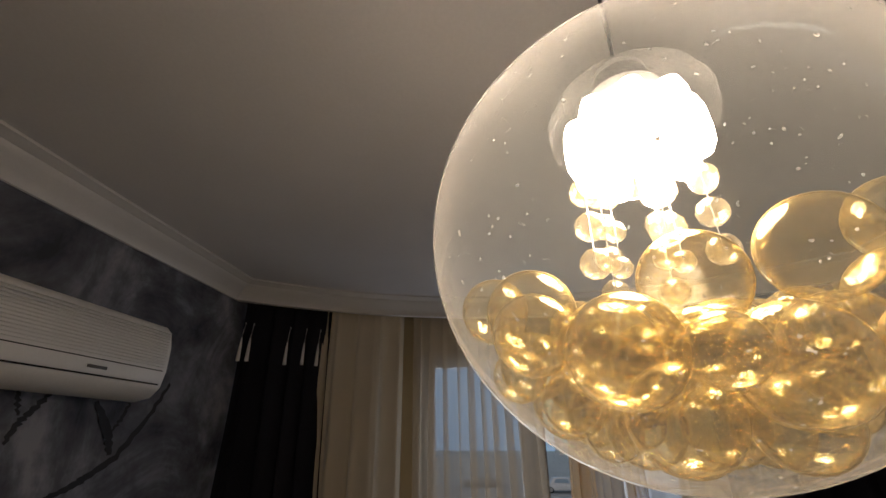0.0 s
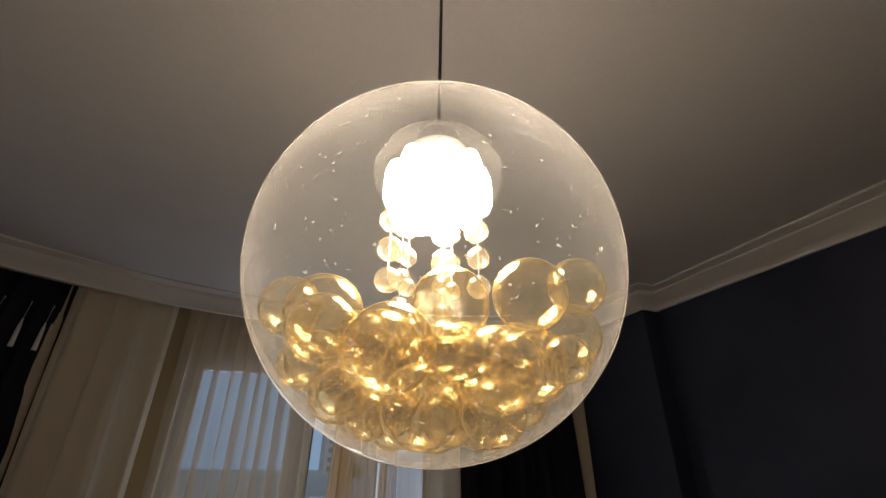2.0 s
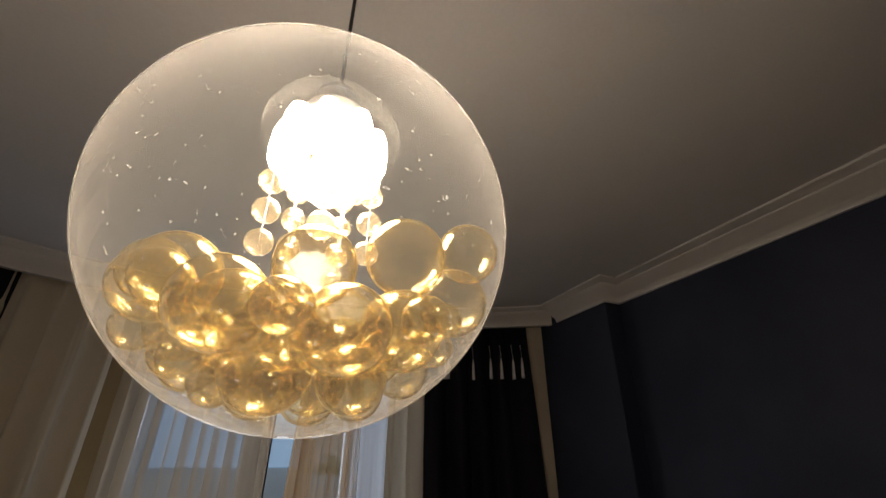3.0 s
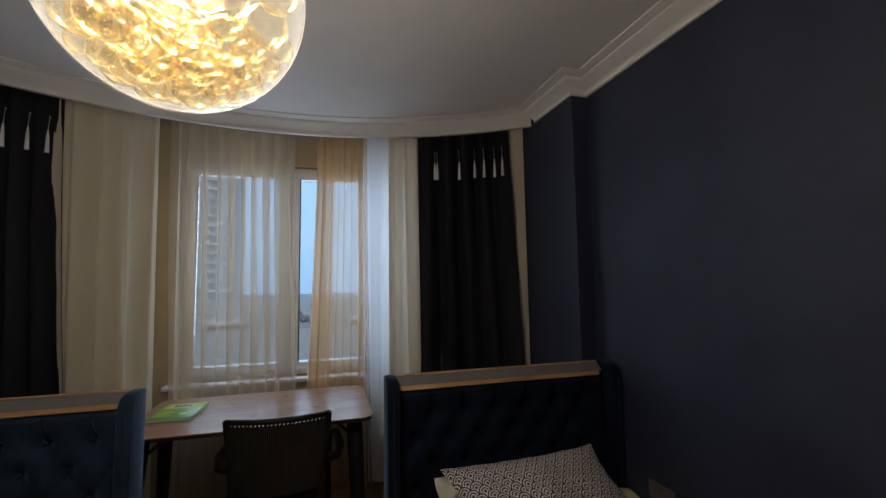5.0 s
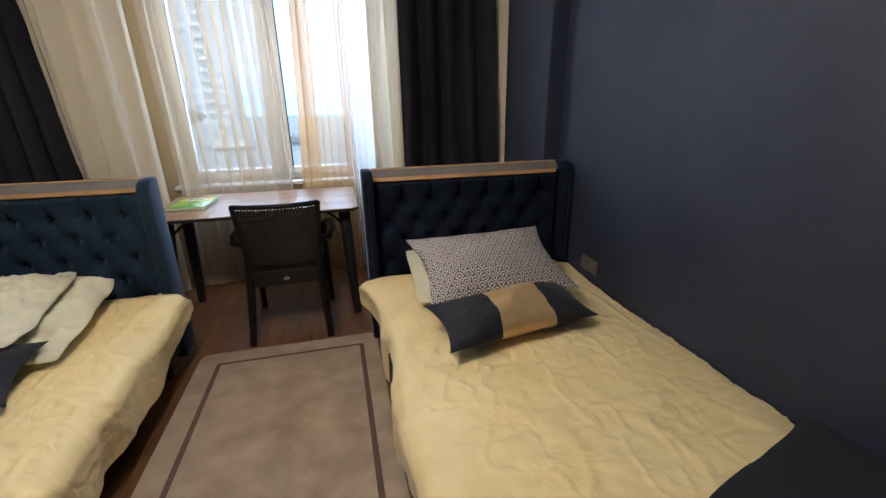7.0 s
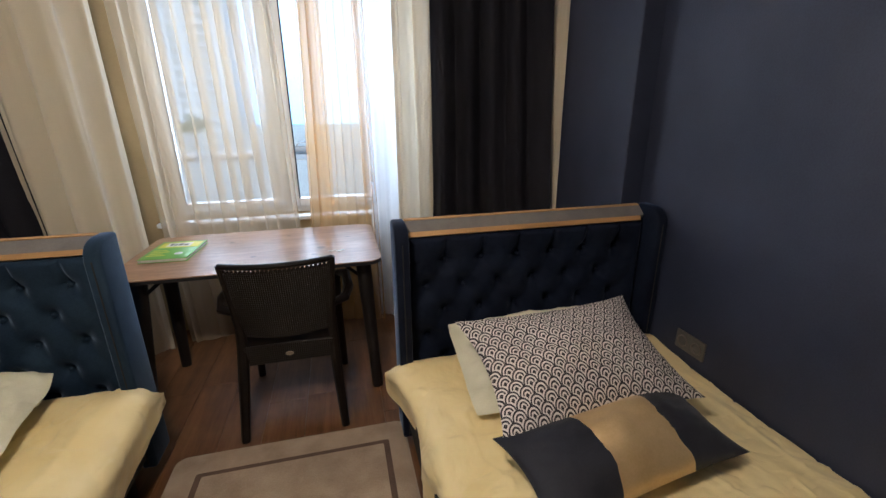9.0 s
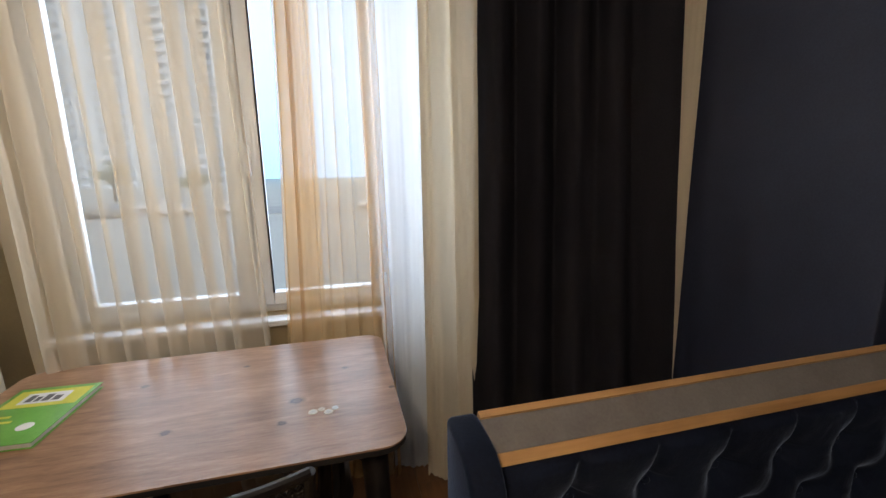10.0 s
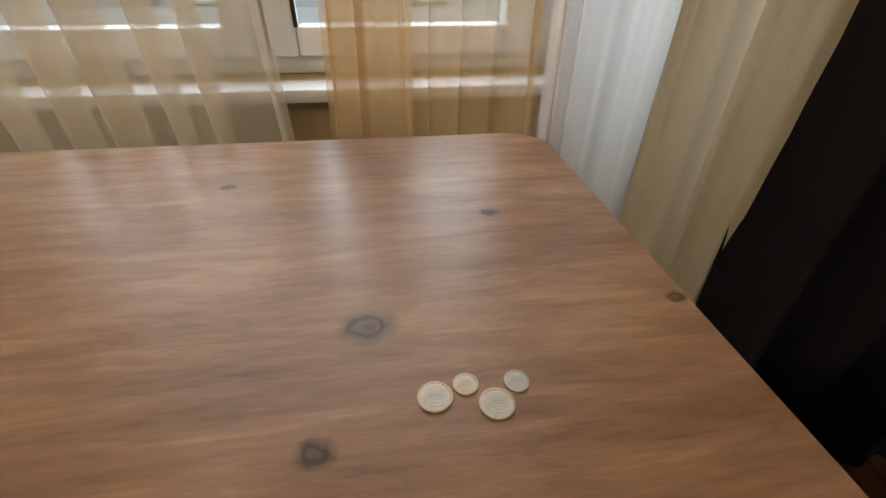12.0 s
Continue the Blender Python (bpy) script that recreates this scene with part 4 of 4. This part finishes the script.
bad = lathe([(0, 0.003), (0.016, 0.003), (0.019, 0.0), (0, 0.0)], 20)
for v in bad.verts:
    v.co = Vector((v.co.x, 0.0915 - v.co.z, 0.378 + v.co.y * 0.62))
part("badge", bad, COIN_BRASS, chair, "small oval brass-coloured badge")

# ---- rug ----
rug = thing("rug", "taupe short-pile rug with a brown border line on the wood floor", "rug")
RX0, RX1, RY0, RY1 = -2.185, -1.19, 1.85, 3.655
part("edge_binding", prism(rounded_plan(RX0, RY0, RX1, RY1, 0.045), 0.0, 0.009), RUG_EDGE, rug, "pale bound edge", angle=50)


def pile(r0, x0, y0, x1, y1, z):
    return prism(rounded_plan(x0, y0, x1, y1, r0), 0.004, z)


part("outer_field", pile(0.04, RX0 + 0.008, RY0 + 0.008, RX1 - 0.008, RY1 - 0.008, 0.012), RUG_PILE, rug, angle=50)
part("border_line", pile(0.012, RX0 + 0.105, RY0 + 0.105, RX1 - 0.085, RY1 - 0.115, 0.0135), RUG_LINE, rug, "brown border line", angle=50)
part("inner_field", pile(0.008, RX0 + 0.130, RY0 + 0.130, RX1 - 0.110, RY1 - 0.137, 0.0150), RUG_PILE, rug, angle=50)

# ---- sockets, air conditioner, clutter ----
so = thing("double_socket", "grey double wall socket on the navy wall", "socket", pose(-0.001, 3.225, 0.497))
part("plate", box(-0.010, -0.075, -0.042, 0.0, 0.075, 0.042, 0.004), SOCKET_GREY, so)
for yy in (-0.037, 0.037):
    r = lathe([(0.026, 0.0), (0.026, 0.004), (0.022, 0.004), (0.019, -0.002), (0, -0.002)], 24)
    for v in r.verts:
        v.co = Vector((-0.0105 - v.co.z, yy + v.co.x, v.co.y))
    part("outlet", r, SOCKET_RIM, so, "metal-rimmed outlet")

ac = thing("air_conditioner", "white wall-mounted split air conditioner on the mural wall", "air conditioner", pose(WEST, 3.075, 2.10))
prof = [(0.0, -0.13), (0.10, -0.14), (0.165, -0.125), (0.195, -0.09), (0.205, -0.03), (0.20, 0.06), (0.185, 0.115), (0.16, 0.14), (0.0, 0.14)]


def ac_shell(y0, y1, inset=0.0):
    bm = bmesh.new()
    a = [bm.verts.new((x - (inset if x > 0.01 else 0), y0, z)) for x, z in prof]
    b = [bm.verts.new((x - (inset if x > 0.01 else 0), y1, z)) for x, z in prof]
    bm.faces.new(a)
    bm.faces.new(b[::-1])
    for i in range(len(prof)):
        bm.faces.new((a[i], a[(i + 1) % len(prof)], b[(i + 1) % len(prof)], b[i]))
    return bm


part("casing", ac_shell(-0.42, 0.42), PLASTIC_WHITE, ac, "white plastic casing", angle=50)
for side in (-0.43, 0.42):
    part("end_cap", ac_shell(side, side + 0.01, 0.008), PLASTIC_WHITE, ac, angle=50)
for k in range(13):
    z = -0.02 + k * 0.0105
    x = 0.2055 - max(0, z) * 0.06
    part("grille_slat", box(x - 0.004, -0.40, z, x + 0.006, 0.40, z + 0.005, 0.0015, 1), PLASTIC_WHITE, ac)
part("outlet_gap", box(0.196, -0.40, -0.083, 0.2035, 0.40, -0.079), BLACK, ac, "dark outlet slot")
part("outlet_gap", box(0.205, -0.40, -0.034, 0.2065, 0.40, -0.031), BLACK, ac, "dark panel joint")
part("display", box(0.203, 0.10, -0.062, 0.206, 0.17, -0.052, 0.001), SOCKET_GREY, ac, "small grey display")

# painted branches of the mural
BRANCH = plain("mural_dark_ink", (0.010, 0.011, 0.014), (0.026, 0.027, 0.033), 0.7, 9, 200, 0.2)
rm = random.Random(5)


def limb(y, z, a, length, width, depth):
    pts = [(y, z)]
    n = 9
    for k in range(n):
        a += rm.uniform(-0.22, 0.22)
        y += length / n * math.cos(a)
        z += length / n * math.sin(a)
        pts.append((y, z))
    bm = bmesh.new()
    rows = []
    for k, (py_, pz_) in enumerate(pts):
        q = pts[min(k + 1, n)], pts[max(k - 1, 0)]
        d = Vector((q[0][0] - q[1][0], q[0][1] - q[1][1])).normalized()
        w = width * (1 - 0.75 * k / n) * rm.uniform(0.8, 1.15)
        top_z = min(pz_, 2.5)
        rows.append((bm.verts.new((WEST + 0.0015 + 0.0002 * depth, py_ - d.y * w, top_z + d.x * w)), bm.verts.new((WEST + 0.0015 + 0.0002 * depth, py_ + d.y * w, top_z - d.x * w))))
    for r, s in zip(rows, rows[1:]):
        bm.faces.new((r[0], r[1], s[1], s[0]))
    part("painted_branch", bm, BRANCH, wall_west, smooth=False)
    if depth < 2:
        for k in (3, 5, 7):
            limb(*pts[k], a + rm.choice((-1, 1)) * rm.uniform(0.4, 0.9), length * rm.uniform(0.4, 0.65), width * 0.5, depth + 1)


def stroke(pts, width):
    """A brush stroke of the mural through points (y, z), thinner at its ends."""
    bm = bmesh.new()
    way = []
    for (ya, za), (yb, zb) in zip(pts, pts[1:]):
        for k in range(6):
            way.append(Vector((ya + (yb - ya) * k / 6 + 0.006 * math.sin(9 * len(way)), za + (zb - za) * k / 6)))
    way.append(Vector(pts[-1]))
    rows = []
    for k, p in enumerate(way):
        d = (way[min(k + 1, len(way) - 1)] - way[max(k - 1, 0)]).normalized()
        w = 0.5 * width * (0.45 + 0.55 * math.sin(math.pi * (k + 1) / (len(way) + 1))) * rm.uniform(0.85, 1.15)
        rows.append([bm.verts.new((WEST + 0.003, p.x - d.y * w * q, p.y + d.x * w * q)) for q in (1, -1)])
    for r, t in zip(rows, rows[1:]):
        bm.faces.new((r[0], r[1], t[1], t[0]))
    part("painted_branch", bm, BRANCH, wall_west, smooth=False)


for pts, width in (
    ([(3.77, 2.06), (3.7, 1.92), (3.59, 1.77), (3.49, 1.71), (3.43, 1.68), (3.34, 1.65)], 0.026),
    ([(3.56, 1.78), (3.53, 1.85), (3.44, 1.96)], 0.034),
    ([(3.54, 1.86), (3.57, 1.91), (3.59, 1.98)], 0.016),
    ([(3.27, 1.98), (3.23, 1.92), (3.2, 1.88), (3.18, 1.82)], 0.022),
    ([(3.19, 1.9), (3.17, 1.95), (3.16, 1.99)], 0.014),
):
    stroke(pts, width)
limb(2.5, 1.0, 1.5, 0.9, 0.024, 1)
limb(2.0, 1.1, 1.3, 1.0, 0.026, 1)
solo("baseboard_east", box(-0.014, SOUTH, 0, -0.0005, PIER_Y, 0.08, 0.003), PVC, "white baseboard along the navy wall", "baseboard", kind="structure")
solo("baseboard_west", box(WEST + 0.0005, SOUTH, 0, WEST + 0.014, 4.2, 0.08, 0.003), PVC, "white baseboard along the mural wall", "baseboard", kind="structure")

# ---- outside the window ----
HAZE = emitting("hazy_sky", (0.55, 0.78, 1.0), 0.76)
solo("backdrop", grid(2, 2, lambda u, v: (-260 + 520 * u, 240, -40 + 260 * v)), HAZE, "pale hazy sky far beyond the buildings", "sky", kind="structure", smooth=False)
# Distance haze is put into these colours: pale, bluish, low in contrast.
GRASS = plain("hazed_grass", (0.48, 0.51, 0.48), (0.56, 0.59, 0.56), 0.9, 0.2, 3, 0.3)
FACADE = plain("hazed_facade", (0.52, 0.63, 0.74), (0.60, 0.71, 0.82), 0.8, 0.2, 2, 0.1)
FACADE_B = plain("hazed_ochre_facade", (0.58, 0.56, 0.54), (0.66, 0.64, 0.62), 0.8, 0.2, 2, 0.1)
FARGLASS = plain("hazed_window_glass", (0.24, 0.33, 0.42), (0.32, 0.42, 0.50), 0.4, 0.3, 2, 0.0)
LEAF = plain("hazed_leaves", (0.20, 0.25, 0.17), (0.28, 0.33, 0.24), 0.8, 1, 6, 0.3)
BARK = plain("far_bark", (0.09, 0.06, 0.045), (0.14, 0.10, 0.075), 0.9, 3, 20, 0.4)
G0 = -3.4
solo("ground", grid(24, 24, lambda u, v: (-600 + 1200 * u, 6 + 1200 * v, G0 + 0.04 * fbm(u * 40, v * 40))), GRASS, "green lawn outside, coloured pale with haze, well below the window", "ground", kind="structure")


def building(x, y, w, d, storeys, mat, label):
    b = thing("apartment_building", label, "building", pose(x, y, G0))
    h = storeys * 3.0
    part("wall", box(-w / 2, 0, -0.6, w / 2, d, h), mat, b, smooth=False)
    part("roof", box(-w / 2 - 0.3, -0.3, h, w / 2 + 0.3, d + 0.3, h + 0.5), FACADE, b, smooth=False)
    n = int(w // 4.2)
    for s in range(storeys):
        for k in range(n):
            cx = -w / 2 + (k + 0.5) * w / n
            if k % 3 == 1:
                part("balcony", box(cx - 1.9, -1.2, s * 3.0 - 0.15, cx + 1.9, -0.01, s * 3.0 + 0.85), mat, b, smooth=False)
            part("window", box(cx - 0.9, -0.06, s * 3.0 + 0.9, cx + 0.9, -0.005, s * 3.0 + 2.5), FARGLASS, b, smooth=False)
    return b


building(-62, 150, 64, 16, 24, FACADE, "white apartment block tinted haze blue, with windows and balconies beyond the lawn")
building(46, 175, 60, 16, 6, FACADE_B, "low apartment block coloured pale with haze, with windows and balconies beyond the lawn")


def tree(x, y, h, seed):
    t = thing("tree", "leafy green tree on the lawn outside", "tree", pose(x, y, G0))
    r = random.Random(seed)
    trunk = tube([(0, 0, -0.2), (0.1, 0, h * 0.25), (0.05, 0.1, h * 0.5), (0.1, 0.1, h * 0.8)], [0.22, 0.18, 0.13, 0.05], 8)
    tips = []
    for k in range(7):
        a, z = k * 2.4, h * r.uniform(0.35, 0.65)
        e = (math.cos(a) * h * 0.26, math.sin(a) * h * 0.26, z + h * 0.2)
        tube([(0.06, 0.06, z), (e[0] * 0.5, e[1] * 0.5, z + h * 0.08), e], [0.07, 0.05, 0.02], 6, trunk)
        tips.append(e)
    part("trunk", trunk, BARK, t)
    tips.append((0.1, 0.1, h * 0.85))
    crown = bmesh.new()
    for e in tips:
        for _ in range(150):
            p = Vector(e) + Vector((r.gauss(0, 1), r.gauss(0, 1), r.gauss(0, 0.8))) * h * 0.10
            q = Euler((r.uniform(0, 6), r.uniform(0, 6), r.uniform(0, 6))).to_matrix()
            s = r.uniform(0.10, 0.22)
            crown.faces.new([crown.verts.new(p + q @ Vector(c) * s) for c in ((-1, 0, 0), (0, -0.5, 0.1), (1, 0, 0), (0, 0.5, 0.1))])
    part("crown", crown, LEAF, t, "green leaves in a hazed tone", smooth=False)


for k, (tx, ty, th) in enumerate(((-22, 74, 5.0), (10, 78, 5.5), (-36, 82, 6.5), (24, 96, 6.5))):
    tree(tx, ty, th, 30 + k)

ASPHALT = plain("pale_worn_asphalt", (0.38, 0.40, 0.40), (0.46, 0.48, 0.48), 0.85, 0.4, 6, 0.2)
solo("road", box(-130, 52.2, G0 - 0.1, 110, 62, G0 + 0.07), ASPHALT, "pale grey parking road outside, beyond the lawn", "road", kind="structure", smooth=False)
TYRE = plain("tyre_rubber", (0.02, 0.02, 0.02), (0.04, 0.04, 0.04), 0.8, 4, 40, 0.2)


def car(x, y, turn, paint, label):
    """A parked saloon car, its length along its own x."""
    c = thing("parked_car", label, "car", pose(x, y, G0 + 0.07, 0, 0, turn), group="cars parked outside")
    part("body", box(-2.15, -0.87, 0.22, 2.15, 0.87, 0.86, 0.16, 3), paint, c)
    cab = box(-1.35, -0.76, 0.82, 1.05, 0.76, 1.44, 0.05, 2)
    for v in cab.verts:
        if v.co.z > 1.2:
            v.co.x = v.co.x * 0.68 - 0.05
            v.co.y *= 0.86
    cabin = part("cabin", cab, paint, c)
    for side in (-1, 1):
        win = box(-0.95, -0.012, 0.0, 0.72, 0.012, 0.36, 0.006, 1)
        for v in win.verts:
            k = v.co.z / 0.36
            v.co = Vector((v.co.x * (1 - 0.28 * k), side * (0.768 - 0.09 * k) + v.co.y, 0.96 + v.co.z))
        part("side_window", win, FARGLASS, cabin)
        for wx in (-1.32, 1.32):
            w = lathe([(0.0, -0.1), (0.26, -0.1), (0.32, -0.06), (0.32, 0.06), (0.26, 0.1), (0.0, 0.1)], 18)
            for v in w.verts:
                v.co = Vector((wx + v.co.x, side * 0.78 + v.co.z, 0.32 + v.co.y))
            wheel = part("wheel", w, TYRE, c)
            hub = lathe([(0.0, 0.012), (0.19, 0.008), (0.2, 0.0), (0.0, 0.0)], 14)
            for v in hub.verts:
                v.co = Vector((wx + v.co.x, side * (0.882 + v.co.z), 0.32 + v.co.y))
            part("rim", hub, STEEL, wheel)
        part("headlight", box(2.08, side * 0.62 - 0.16, 0.58, 2.165, side * 0.62 + 0.16, 0.72, 0.02, 1), PLASTIC_WHITE, c)


CAR_WHITE = plain("white_car_paint", (0.66, 0.67, 0.68), (0.72, 0.73, 0.74), 0.25, 1, 20, 0.0)
CAR_GREY = plain("grey_car_paint", (0.22, 0.24, 0.26), (0.28, 0.30, 0.32), 0.25, 1, 20, 0.0)
for cx, cy, turn, paint, label in (
    (-31.0, 54.6, 4, CAR_WHITE, "white saloon car parked beyond the lawn"), (-25.2, 54.8, -3, CAR_GREY, "grey saloon car parked beyond the lawn"),
    (-18.6, 54.5, 2, CAR_WHITE, "white saloon car parked beyond the lawn"), (-12.4, 54.9, 0, CAR_WHITE, "white saloon car parked beyond the lawn"),
    (-22.0, 60.0, 178, CAR_WHITE, "white saloon car parked across the road"), (-5.5, 59.8, 182, CAR_GREY, "grey saloon car parked across the road"), (3.5, 54.7, 1, CAR_WHITE, "white saloon car parked beyond the lawn")):
    car(cx, cy, turn, paint, label)

# ---- floor planks ----
rp = random.Random(3)
plank_meshes = {}
PW = 0.192
cols = int((EAST - WEST) / PW) + 1
for c in range(cols):
    xa = WEST + c * PW
    xb = min(xa + PW, EAST)
    y = SOUTH - rp.uniform(0, 1.0)
    while y < 4.98:
        ya, yb = max(y, SOUTH), min(y + 1.28, 4.98)
        if yb - ya > 0.03:
            key = (round(xb - xa, 3), round(yb - ya, 2))
            if key not in plank_meshes:
                plank_meshes[key] = mesh_of("plank", box(0.0006, 0.0006, -0.011, key[0] - 0.0006, key[1] - 0.0006, 0.0, 0.0012, 1), LAMINATE, False)
            p = new("plank", plank_meshes[key])
            p.location = (xa, ya, 0)
            p.parent = floor
        y += 1.28
